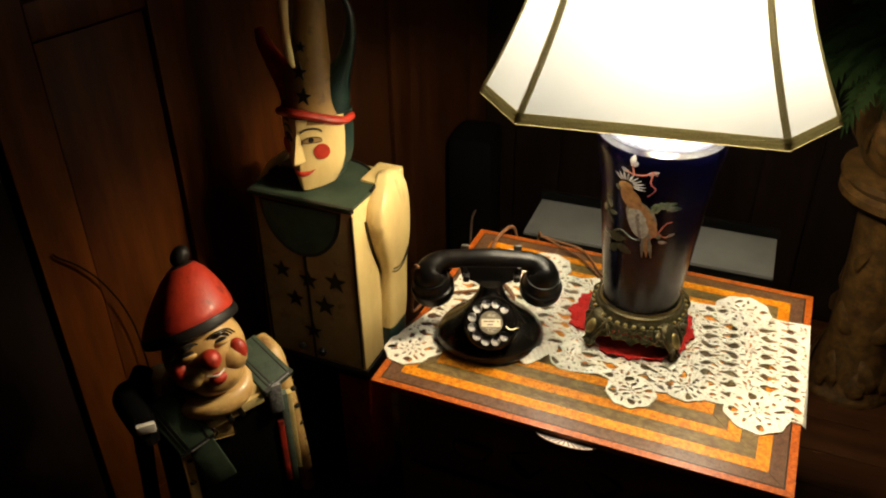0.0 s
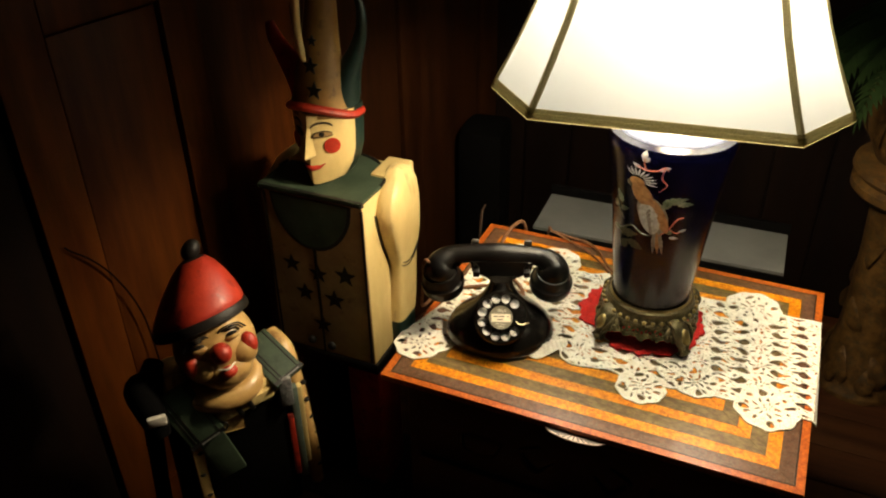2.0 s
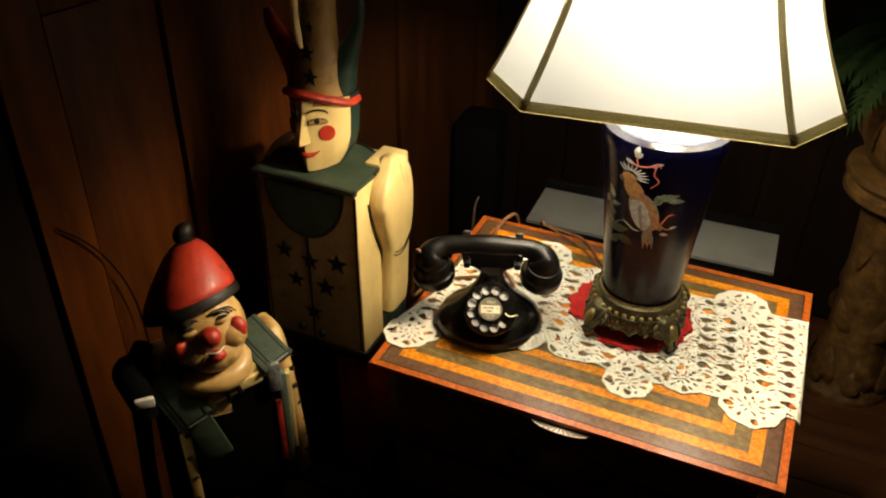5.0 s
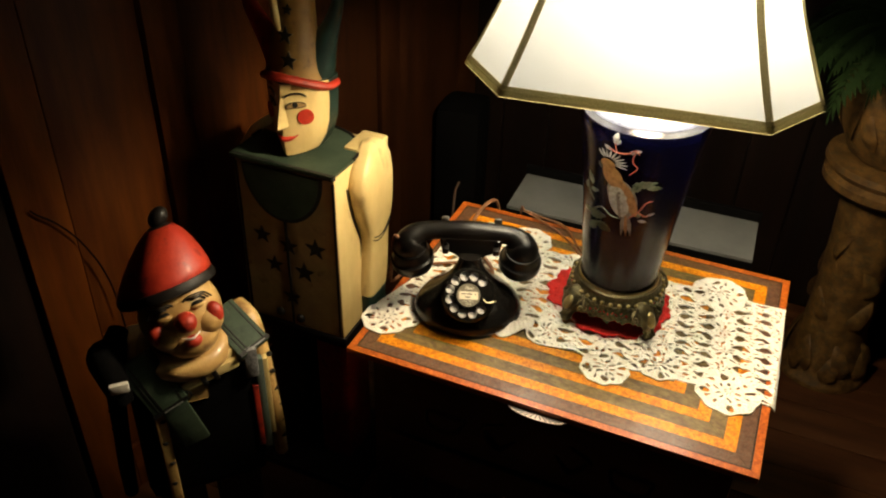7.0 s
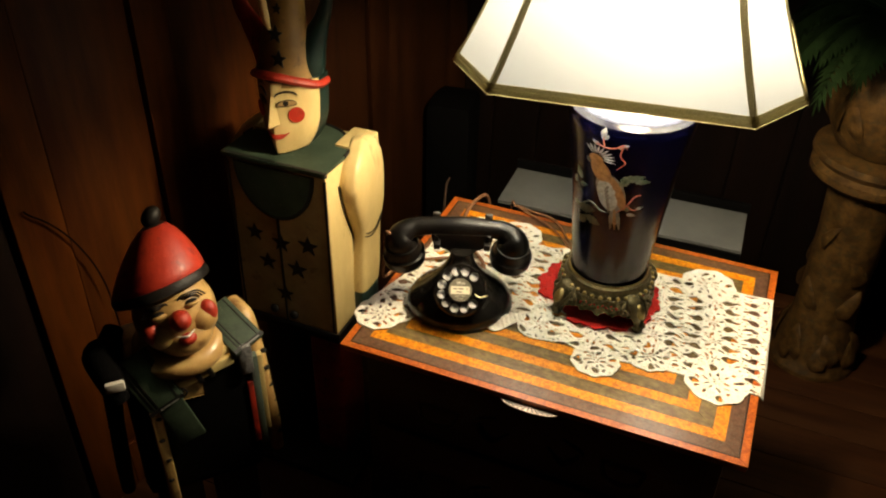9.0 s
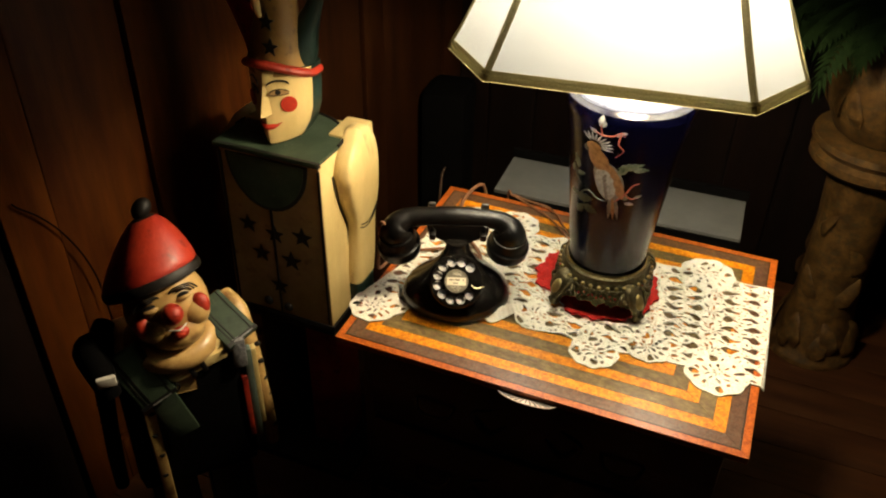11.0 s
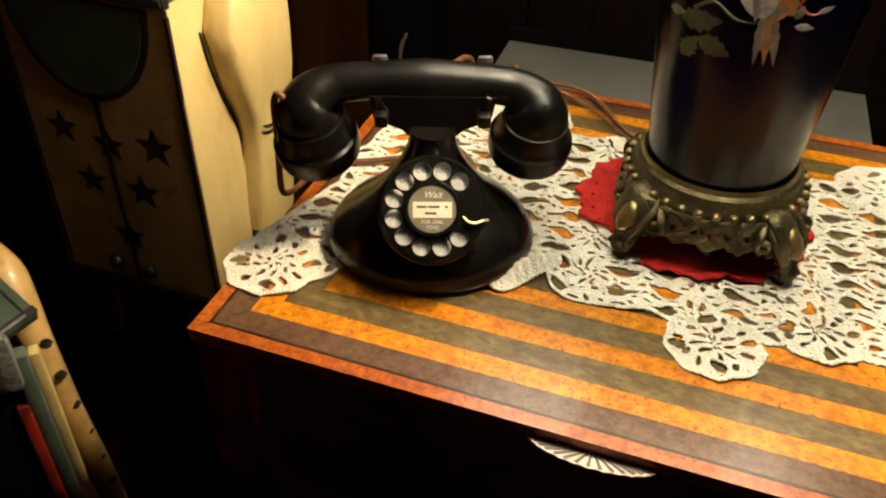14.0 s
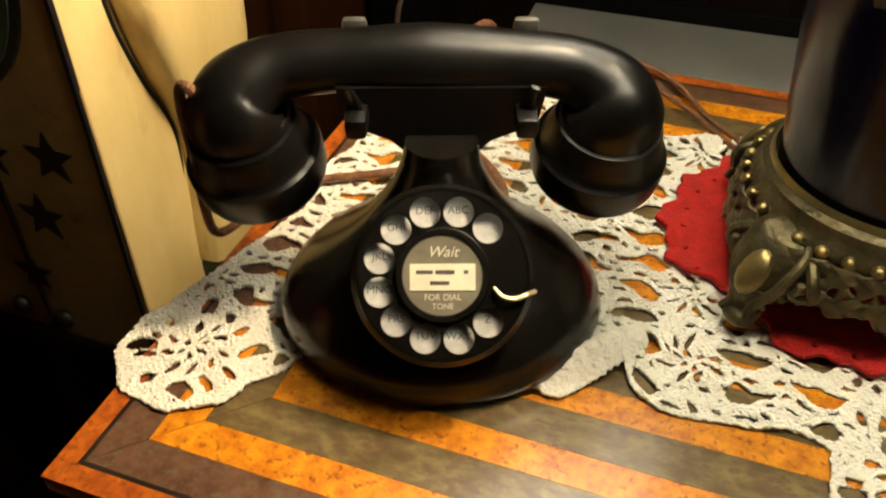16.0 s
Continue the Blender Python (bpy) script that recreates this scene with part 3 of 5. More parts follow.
def decal(name, outline, material, off=0.0006, label=""):
    """A painted patch laid on the vase; x is metres round it to the right, y height."""
    outline = [(x - 0.021, 0.156 + 0.85 * (y - 0.10)) for x, y in outline]
    bm = bmesh.new()
    c = (sum(p[0] for p in outline) / len(outline), sum(p[1] for p in outline) / len(outline))
    place = lambda p, o: bm.verts.new(on_vase(AIM + p[0] / 0.069, p[1], o))
    mid = [place((c[0] + (p[0] - c[0]) * 0.5, c[1] + (p[1] - c[1]) * 0.5), off) for p in outline]
    rim = [place(p, off * 0.7) for p in outline]
    cv = place(c, off)
    n = len(outline)
    for i in range(n):
        j = (i + 1) % n
        bm.faces.new((cv, mid[i], mid[j]))
        bm.faces.new((mid[i], rim[i], rim[j], mid[j]))
    part(name, bm, material, vase, label)


def oval(cx, cy, rx, ry, tilt=0.0, n=22, lump=0.0, k=5):
    t = radians(tilt)
    out = []
    for i in range(n):
        a = 2 * math.pi * i / n
        q = 1 + lump * math.sin(k * a)
        x, y = rx * q * math.cos(a), ry * q * math.sin(a)
        out.append((cx + x * math.cos(t) - y * math.sin(t), cy + x * math.sin(t) + y * math.cos(t)))
    return out


def leaf(cx, cy, length, width, tilt, n=9):
    t = radians(tilt)
    side = [(length * (i / n - 0.5), width * math.sin(math.pi * (i / n) ** 0.8) * (1 + 0.18 * math.cos(i * math.pi))) for i in range(n + 1)]
    o = side + [(x, -y) for x, y in side[-2:0:-1]]
    return [(cx + x * math.cos(t) - y * math.sin(t), cy + x * math.sin(t) + y * math.cos(t)) for x, y in o]


def stroke(pts, w, name="painted_twig", material="p_twig"):
    bm = bmesh.new()
    pts = [(x - 0.021, 0.156 + 0.85 * (z - 0.10)) for x, z in pts]
    line = [on_vase(AIM + x / 0.069, z, 0.0003) for x, z in pts]
    tube(bm, line, [w, w, w * 0.5], 6, steps=5)
    part(name, bm, M[material], vase)


# ---- things painted on the vase, plain shapes ----
# bird body of plain ovals
decal("painted_shape", oval(0.0095, 0.190, 0.0185, 0.036, 16), M["p_grey"], 0.0006)
decal("painted_shape", oval(0.0185, 0.190, 0.0075, 0.033, 20), M["p_orange"], 0.0009)
decal("painted_shape", oval(0.0060, 0.183, 0.0125, 0.029, 14), M["p_white"], 0.0012)
decal("painted_shape", oval(-0.005, 0.226, 0.0120, 0.021, 22), M["p_orange"], 0.0012)
decal("painted_shape", oval(-0.012, 0.246, 0.0095, 0.0090, 0), M["p_orange"], 0.0015)
decal("painted_shape", oval(-0.0215, 0.240, 0.0030, 0.0055, 25), M["p_dark_leaf"], 0.0015)
for i in range(10):
    q = radians(128 - 15 * i)
    decal("painted_shape", leaf(-0.011 + 0.0155 * math.cos(q), 0.249 + 0.0165 * math.sin(q), 0.016, 0.0013, math.degrees(q)), M["p_white"], 0.0018)
for i in range(6):
    q = radians(200 + 14 * i)
    decal("painted_shape", leaf(0.010 + 0.006 * math.cos(q), 0.196 - 0.0075 * i, 0.014, 0.0022, 250 + 4 * i), M["p_grey"], 0.0016)
for i in (-1, 0, 1):
    decal("painted_shape", leaf(0.0195 + 0.0045 * i, 0.139, 0.046, 0.0030, 276 + 5 * i), M["p_orange"] if i == 0 else M["p_grey"], 0.0009)
for cx, cz, ln, w, t, k in ((0.034, 0.222, 0.032, 0.0065, 18, "p_leaf"), (0.046, 0.216, 0.022, 0.005, -6, "p_leaf"), (0.025, 0.212, 0.018, 0.005, 40, "p_leaf"),
                            (-0.038, 0.205, 0.024, 0.005, 110, "p_leaf"), (-0.046, 0.188, 0.018, 0.0045, 70, "p_leaf"), (-0.030, 0.186, 0.016, 0.004, 20, "p_leaf"),
                            (-0.024, 0.142, 0.032, 0.009, 15, "p_dark_leaf"), (-0.012, 0.124, 0.026, 0.008, -20, "p_dark_leaf"), (-0.030, 0.118, 0.024, 0.007, 60, "p_dark_leaf"),
                            (-0.044, 0.142, 0.016, 0.004, 10, "p_leaf"), (0.040, 0.150, 0.013, 0.003, -10, "p_white"), (0.050, 0.164, 0.011, 0.0025, 25, "p_white"),
                            (0.034, 0.162, 0.012, 0.003, 80, "p_leaf"), (-0.004, 0.298, 0.016, 0.0035, 85, "p_white"), (-0.002, 0.291, 0.012, 0.004, 50, "p_white"),
                            (-0.013, 0.276, 0.011, 0.003, 140, "p_white"), (0.016, 0.279, 0.010, 0.003, 70, "p_white"), (0.020, 0.282, 0.009, 0.0025, 20, "p_white")):
    decal("painted_leaf", leaf(cx, cz, ln, w, t), M[k])
stroke([(-0.012, 0.276), (-0.002, 0.272), (0.010, 0.275), (0.018, 0.283), (0.022, 0.276)], 0.0009)
stroke([(0.018, 0.283), (0.016, 0.262), (0.022, 0.250), (0.014, 0.236)], 0.0009)
stroke([(-0.002, 0.272), (-0.004, 0.284), (-0.003, 0.293)], 0.0008)
stroke([(0.020, 0.152), (0.032, 0.168), (0.040, 0.186), (0.048, 0.190)], 0.0009)
stroke([(0.032, 0.168), (0.042, 0.160), (0.052, 0.165)], 0.0007)
stroke([(-0.030, 0.150), (-0.016, 0.160), (0.0, 0.150), (0.024, 0.152)], 0.001, material="p_dark_leaf")
stroke([(-0.044, 0.20), (-0.040, 0.18), (-0.030, 0.165)], 0.0008, material="p_dark_leaf")

# pierced brass foot
base = part("base_ring", (lambda b: (lathe(b, [(0.0, 0.046), (0.0575, 0.046), (0.0575, 0.060), (0.060, 0.063), (0.0635, 0.060), (0.0635, 0.055), (0.066, 0.052), (0.0682, 0.0475), (0.0675, 0.043), (0.064, 0.039), (0.0, 0.039)], 64), b)[1])(bmesh.new()), M["brass"], tl, "antique brass pierced base ring")
bm = bmesh.new()
lathe(bm, [(0.0560, 0.0605), (0.0585, 0.066), (0.0605, 0.063), (0.0600, 0.0585)], 64)
part("collar", bm, M["brass_bright"], base)
bm = bmesh.new()
ball(bm, (0, 0, 0), (0.0035, 0.0035, 0.0031), n=10)
bead = mesh_of("bead", bm, M["brass_bright"])
for i in range(34):
    a = 2 * math.pi * i / 34
    part("bead", bead, None, base, at=pose(0.0688 * math.cos(a), 0.0688 * math.sin(a), 0.0495))


def lamp_foot():
    """One scrolled corner foot with its raised drop, pointing along +x."""
    bm = bmesh.new()
    tube(bm, [(0.064, 0, 0.046), (0.078, 0, 0.043), (0.091, 0, 0.030), (0.0945, 0, 0.014), (0.098, 0, 0.004)], [0.012, 0.0185, 0.0165, 0.0105, 0.0085], 14, flat=0.42)
    for k in range(5):
        tube(bm, [(0.071 + 0.0055 * k, -0.014, 0.0465 - 0.0055 * k), (0.0765 + 0.0052 * k, -0.007, 0.0485 - 0.0062 * k), (0.078 + 0.005 * k, 0, 0.0475 - 0.0064 * k), (0.0765 + 0.0052 * k, 0.007, 0.0485 - 0.0062 * k), (0.071 + 0.0055 * k, 0.014, 0.0465 - 0.0055 * k)], [0.0009, 0.0017, 0.0012, 0.0017, 0.0009], 6)
    ball(bm, (0.0985, 0, 0.005), (0.0075, 0.0095, 0.005), n=12)
    for s in (-1, 1):
        tube(bm, [(0.066, s * 0.004, 0.047), (0.080, s * 0.015, 0.044), (0.094, s * 0.0145, 0.030), (0.098, s * 0.006, 0.014), (0.102, s * 0.009, 0.005)], [0.0022, 0.003, 0.0024], 8)
        tube(bm, [(0.078, s * 0.018, 0.043), (0.084, s * 0.026, 0.038), (0.083, s * 0.027, 0.030), (0.088, s * 0.020, 0.029), (0.088, s * 0.022, 0.036)], [0.0032, 0.0034, 0.0022], 8)
        ball(bm, (0.087, s * 0.0225, 0.0345), 0.0032, n=8)
        for k in range(4):
            ball(bm, (0.090 + 0.002 * k, s * (0.0155 - 0.0018 * k), 0.028 - 0.005 * k), 0.0017, n=6)
    bmesh.ops.transform(bm, matrix=Matrix.Diagonal((0.90, 0.95, 1, 1)), verts=bm.verts)
    return mesh_of("foot", bm, M["brass"])


def drop_mesh():
    bm = bmesh.new()
    ball(bm, (0, 0, 0), (0.0042, 0.0078, 0.0125), n=14)
    return mesh_of("drop", bm, M["brass_bright"])


def apron_mesh():
    """One pierced side of the foot: scrollwork sheet spreading from the ring to the feet, along +x."""
    h = 0.00075
    us, vs = np.arange(-0.060, 0.0605, h), np.arange(-0.002, 0.034, h)
    U, V = np.meshgrid(us, vs)
    A = np.abs(U)
    low = 0.0195 + 0.0075 * np.exp(-(A / 0.008) ** 2) + 0.004 * np.exp(-((A - 0.022) / 0.006) ** 2) + 0.011 * np.clip((A - 0.030) / 0.028, 0, 1)
    f = np.minimum(np.minimum(low - V + 0.0006 * np.sin(U * 900), V + 0.001), 0.057 - A)
    for cu, cv, ru, rv, tilt in ((0.0, 0.0125, 0.0016, 0.0034, 0), (0.0062, 0.0085, 0.0018, 0.0032, 0.6), (0.0125, 0.0105, 0.0030, 0.0020, 0.5), (0.0195, 0.0075, 0.0026, 0.0018, -0.5),
                                 (0.0215, 0.0130, 0.0022, 0.0016, 0.2), (0.0275, 0.0105, 0.0020, 0.0030, -0.4), (0.0345, 0.0120, 0.0018, 0.0028, 0.5), (0.0405, 0.0165, 0.0016, 0.0030, 0.3)):
        du, dv = A - cu, V - cv
        a, b = du * math.cos(tilt) + dv * math.sin(tilt), dv * math.cos(tilt) - du * math.sin(tilt)
        f = np.minimum(f, (np.hypot(a / ru, b / rv) - 1) * min(ru, rv))
    me = fields_to_mesh("apron", f, us[0], vs[0], h, lambda x, y: 0.0, M["brass"])
    for v in me.vertices:
        u_, v_ = v.co.x, v.co.y
        t = u_ / 0.0735
        out = 0.0105 * abs(t / 0.785) ** 2.2 * min(1.0, 0.35 + max(v_, 0) / 0.018)
        relief = 0.0012 * math.sin(abs(u_) * 520 + 3 * math.sin(v_ * 260)) * math.cos(v_ * 430)
        r = 0.0690 + 0.14 * v_ + out + relief
        v.co = (r * math.cos(t), r * math.sin(t), 0.0455 - v_)
    return me


fm, dm, am = lamp_foot(), drop_mesh(), apron_mesh()
for i in range(4):
    a = 45 + 90 * i + 4
    f = part("foot", fm, None, tl, at=pose(0, 0, 0, 0, 0, a))
    part("drop", dm, None, f, at=pose(0.0872, 0, 0.0330, 0, -32, 0))
    ap = part("apron", am, None, tl, at=pose(0, 0, 0, 0, 0, a + 45))
    so = ap.modifiers.new("thick", "SOLIDIFY")
    so.thickness, so.offset = 0.0022, -1.0

# panelled shade with cut corners
SH = thing("lampshade", "cream cloth panelled bell lampshade with olive braid trim, lit from inside", "lampshade", pose(0.313, 0.262, 1.02, 0, 0, 7.6))
HW, LW, SW = 0.2080, 0.148, 0.127
PROFILE = [(0.0, 1.0), (0.012, 0.972), (0.03, 0.93), (0.06, 0.865), (0.10, 0.785), (0.15, 0.70), (0.2, 0.63), (0.26, 0.57)]
OCT = [(-LW, -HW), (LW, -HW), (HW, -SW), (HW, SW), (LW, HW), (-LW, HW), (-HW, SW), (-HW, -SW)]
for i in range(8):
    a, b = OCT[i], OCT[(i + 1) % 8]
    bm = bmesh.new()
    rows_ = [[bm.verts.new(((a[0] + (b[0] - a[0]) * k / 6) * s, (a[1] + (b[1] - a[1]) * k / 6) * s, z)) for k in range(7)] for z, s in PROFILE]
    for r0, r1 in zip(rows_, rows_[1:]):
        for k in range(6):
            bm.faces.new((r0[k], r0[k + 1], r1[k + 1], r1[k]))
    part("panel", bm, M["shade"], SH, "cream translucent cloth")
    for nb, tag in ((OCT[i - 1], "rib"), (b, "rib")):
        bm = bmesh.new()
        dx, dy = nb[0] - a[0], nb[1] - a[1]
        ln = math.hypot(dx, dy)
        ox, oy = 0.0016 * a[0] / HW, 0.0016 * a[1] / HW
        band = [(bm.verts.new((a[0] * s + ox, a[1] * s + oy, z)), bm.verts.new((a[0] * s + ox + dx / ln * 0.0054, a[1] * s + oy + dy / ln * 0.0054, z))) for z, s in PROFILE]
        for p, q in zip(band, band[1:]):
            bm.faces.new((p[0], p[1], q[1], q[0]))
        part(tag, bm, M["trim"], SH, "olive braid strip")
    bm = bmesh.new()
    edge_rows = [[bm.verts.new((p[0] * s, p[1] * s, z)) for p in (a, b)] for z, s in ((-0.0015, 1.004), (0.001, 1.008), (0.004, 1.003), (0.0055, 0.997), (0.0075, 0.998), (0.0100, 0.989), (0.0110, 0.983))]
    for r0, r1 in zip(edge_rows, edge_rows[1:]):
        bm.faces.new((r0[0], r0[1], r1[1], r1[0]))
    part("edging", bm, M["braid"], SH, "olive braid edging")
bm = bmesh.new()
for i in range(3):
    a = i * 2 * math.pi / 3
    tube(bm, [(0.012, 0, 0.2), (0.3 * math.cos(a) * 0.2, 0.3 * math.sin(a) * 0.2, 0.235), (0.11 * math.cos(a), 0.11 * math.sin(a), 0.258)], [0.0015], 6)
tube(bm, [(0.012, 0, 0.09), (0.02, 0.03, 0.13), (0.012, 0, 0.2)], [0.0015], 6)
part("harp", bm, M["brass"], SH)

# ---- telephone ----
PH = thing("telephone", "black vintage rotary dial telephone with handset on its cradle", "telephone", pose(0.1265, 0.1535, TZ + 0.003, 0, 0, 20.5))
bm = bmesh.new()
lathe(bm, [(0, 0), (0.078, 0), (0.0812, 0.003), (0.0818, 0.008), (0.0800, 0.015), (0.0755, 0.023), (0.067, 0.0325), (0.0560, 0.041), (0.0450, 0.050), (0.036, 0.059), (0.0285, 0.069), (0.0225, 0.079), (0.0180, 0.090), (0.0165, 0.100), (0.0, 0.100)], 64, stretch=(1, 0.865))
part("base", bm, M["black_metal"], PH, "glossy black oval base")
DM = pose(0, -0.050, 0.0645, 48, 0, 0)
bm = bmesh.new()
lathe(bm, [(0.022, -0.05), (0.034, -0.035), (0.0395, -0.018), (0.0415, -0.008), (0.0415, -0.004), (0.0398, -0.002), (0.0, -0.002)], 64)
dial = part("dial", bm, M["black_metal"], PH, at=DM @ Matrix.Scale(0.96, 4))
bm = bmesh.new()
lathe(bm, [(0.0, -0.002), (0.0375, -0.002), (0.0375, -0.0008), (0.0, -0.0008)], 48)
part("dial_plate", bm, M["enamel"], dial, "white enamelled letter plate")
HOLE = [radians(45.7 + 29.8 * i) for i in range(10)]
RH = 0.0290
bm = bmesh.new()
loops = [[(0.0385 * math.cos(2 * math.pi * i / 72), 0.0385 * math.sin(2 * math.pi * i / 72)) for i in range(72)]]
for a in HOLE:
    loops.append([(RH * math.cos(a) + 0.0068 * math.cos(-2 * math.pi * i / 24), RH * math.sin(a) + 0.0068 * math.sin(-2 * math.pi * i / 24)) for i in range(24)])
es = []
for lp in loops:
    vs = [bm.verts.new((x, y, 0.0016)) for x, y in lp]
    es += [bm.edges.new((vs[i], vs[(i + 1) % len(vs)])) for i in range(len(vs))]
bmesh.ops.triangle_fill(bm, use_beauty=True, use_dissolve=False, edges=es)
ex = bmesh.ops.extrude_face_region(bm, geom=list(bm.faces))
bmesh.ops.translate(bm, vec=(0, 0, 0.0016), verts=[g for g in ex["geom"] if isinstance(g, bmesh.types.BMVert)])
part("finger_wheel", bm, M["black_metal"], dial, "black finger wheel with ten holes", smooth=30)
bm = bmesh.new()
lathe(bm, [(0.0372, 0.0032), (0.0385, 0.0032), (0.0392, 0.0022), (0.0385, 0.001)], 64)
part("wheel_rim", bm, M["black_metal"], dial)
bm = bmesh.new()
lathe(bm, [(0.0175, 0.003), (0.0182, 0.0052), (0.0205, 0.0052), (0.0215, 0.003)], 48)
part("card_ring", bm, M["black_metal"], dial)
bm = bmesh.new()
lathe(bm, [(0.0, 0.0042), (0.0178, 0.0042), (0.0178, 0.003), (0.0, 0.003)], 48)
card = part("number_card", bm, M["card"], dial, "olive round number card")
bm = bmesh.new()
box(bm, (0, -0.0008, 0.00445), (0.0290, 0.0118, 0.0004))
slip = part("paper_slip", bm, M["paper"], card, "cream paper slip with worn typing", smooth=0)
bm = bmesh.new()
for x0, w, y in ((-0.0085, 0.0075, 0.0022), (0.0005, 0.0085, 0.0022), (0.0098, 0.002, 0.0022), (-0.0018, 0.0085, -0.0026)):
    box(bm, (x0 + 0.0005, y - 0.0008, 0.0047), (w, 0.0017, 0.0002))
part("typed_bar", bm, M["ink"], card, smooth=0)
words("print", "Wait", 0.0068, M["pale_ink"], card, pose(0, 0.0102, 0.0044), slant=0.35)
words("print", "FOR DIAL", 0.0038, M["pale_ink"], card, pose(0, -0.0098, 0.0044))
words("print", "TONE", 0.0036, M["pale_ink"], card, pose(0, -0.0138, 0.0044))
for a, txt in zip(HOLE, (None, "ABC", "DEF", "GHI", "JKL", "MNO", "PRS", "TUV", "WXY", "Z")):
    if txt:
        words("letters", txt, 0.0050, M["ink"], dial, pose(RH * math.cos(a), RH * math.sin(a) + 0.001, -0.0007))
bm = bmesh.new()
tube(bm, [(0.0225, -0.0055, 0.0045), (0.0265, -0.0095, 0.0062), (0.032, -0.0105, 0.0062), (0.0375, -0.0085, 0.005), (0.0415, -0.0075, -0.002)], [0.0008, 0.0012, 0.0011], 8, flat=0.8)
part("finger_stop", bm, M["stop"], dial, "pale brass finger stop")
# cradle: a wide fork with four upturned prongs
bm = bmesh.new()
fork = [(-0.014, 0.084), (0.014, 0.084), (0.0165, 0.091), (0.0225, 0.097), (0.034, 0.102), (0.043, 0.106), (0.046, 0.124), (-0.046, 0.124), (-0.043, 0.106), (-0.034, 0.102), (-0.0225, 0.097), (-0.0165, 0.091)]
plate(bm, fork, -0.013, 0.013, 0, pose(0, 0.018, 0, 90, 0, 0))
for sx in (-1, 1):
    box(bm, (sx * 0.037, 0.018, 0.1115), (0.010, 0.056, 0.010), bevel=0.003)
part("cradle", bm, M["bakelite"], PH)
for sx in (-1, 1):
    for y, h in ((0.001, 0.128), (0.047, 0.1425)):
        bm = bmesh.new()
        if y < 0.02:
            tube(bm, [(sx * 0.037, y, 0.108), (sx * 0.0375, y, 0.118), (sx * 0.0385, y - 0.001, h - 0.006), (sx * 0.040, y - 0.003, h)], [0.0055, 0.0035, 0.0034, 0.0022], 12, flat=0.5)
        else:
            box(bm, (sx * 0.0395, y - 0.002, 0.1245), (0.0130, 0.0070, 0.0270), taper=(0.9, 0.8), bevel=0.0028)
        part("prong", bm, M["bakelite"] if y < 0.02 else M["nickel"], PH, "" if y < 0.02 else "worn bright prong")
# handset
HS = thing("handset", "black bakelite telephone handset lying across the cradle", "handset", pose(0.1265, 0.1535, TZ + 0.003, 0, 0, 20.5) @ pose(0, 0.020, 0))
bm = bmesh.new()
tube(bm, [(-0.0905, -0.0065, 0.0985), (-0.0920, -0.0100, 0.1095), (-0.0875, -0.006, 0.1195), (-0.070, 0, 0.1265), (-0.038, 0, 0.1298), (-0.005, 0, 0.1308), (0.030, 0, 0.1290), (0.058, 0, 0.1250), (0.0735, -0.006, 0.1185), (0.0775, -0.0100, 0.1100), (0.0765, -0.0065, 0.0985)], [0.0250, 0.0225, 0.0180, 0.0146, 0.0138, 0.0152, 0.0138, 0.0146, 0.0180, 0.0225, 0.0250], 24, flat=0.95)
part("grip", bm, M["bakelite"], HS)
CUP = [(0.0, 0.002), (0.0240, 0.002), (0.0248, 0.0018), (0.0252, 0.001), (0.0262, -0.004), (0.0276, -0.0090), (0.0288, -0.0130), (0.0300, -0.0140), (0.0316, -0.0150), (0.0321, -0.017), (0.0316, -0.028), (0.0300, -0.0325), (0.02, -0.0335), (0.0, -0.031)]
bm = bmesh.new()
lathe(bm, CUP, 48)
part("receiver_cap", bm, M["bakelite"], HS, at=pose(0.0765, -0.008, 0.102, 15, 5, 0))
bm = bmesh.new()
lathe(bm, [(r * 1.02, z * 1.05) for r, z in CUP[:-2]] + [(0.022, -0.0385), (0.018, -0.041), (0.0, -0.041)], 48)
part("mouthpiece", bm, M["bakelite"], HS, at=pose(-0.0905, -0.008, 0.1005, 15, -8, 0))
# brown cord from the handset, down to the table and behind the telephone
bm = bmesh.new()
tube(bm, [(0.034, 0.128, 0.712), (0.026, 0.121, 0.724), (0.0195, 0.120, 0.728), (0.0150, 0.122, 0.716), (0.0125, 0.126, 0.690), (0.006, 0.134, 0.655), (-0.002, 0.147, 0.622), (-0.004, 0.165, 0.609), (0.000, 0.198, 0.607), (0.0195, 0.2254, 0.607), (0.0433, 0.2398, 0.607), (0.0661, 0.2533, 0.607), (0.100, 0.262, 0.607), (0.135, 0.245, 0.608), (0.140, 0.205, 0.612)], [0.0026], 8)
solid("handset_cable", bm, M["cord"], "brown cloth cable from the handset lying behind the telephone", "cable")
bm = bmesh.new()
tube(bm, [(0.145, 0.205, 0.612), (0.125, 0.262, 0.608), (0.075, 0.315, 0.606), (0.045, 0.385, 0.606), (0.050, 0.433, 0.616), (0.060, 0.468, 0.600), (0.065, 0.478, 0.50), (0.07, 0.48, 0.2), (0.08, 0.48, 0.03)], [0.0034], 8)
solid("brown_cable", bm, M["cord"], "brown cloth cable running over the table's back edge", "cable")
bm = bmesh.new()
tube(bm, [(0.290, 0.318, 0.612), (0.262, 0.358, 0.6065), (0.2354, 0.387, 0.606), (0.2106, 0.424, 0.606), (0.186, 0.444, 0.606), (0.15, 0.448, 0.607), (0.118, 0.456, 0.606), (0.105, 0.468, 0.58), (0.10, 0.47, 0.3), (0.1, 0.47, 0.03)], [0.0022], 8)
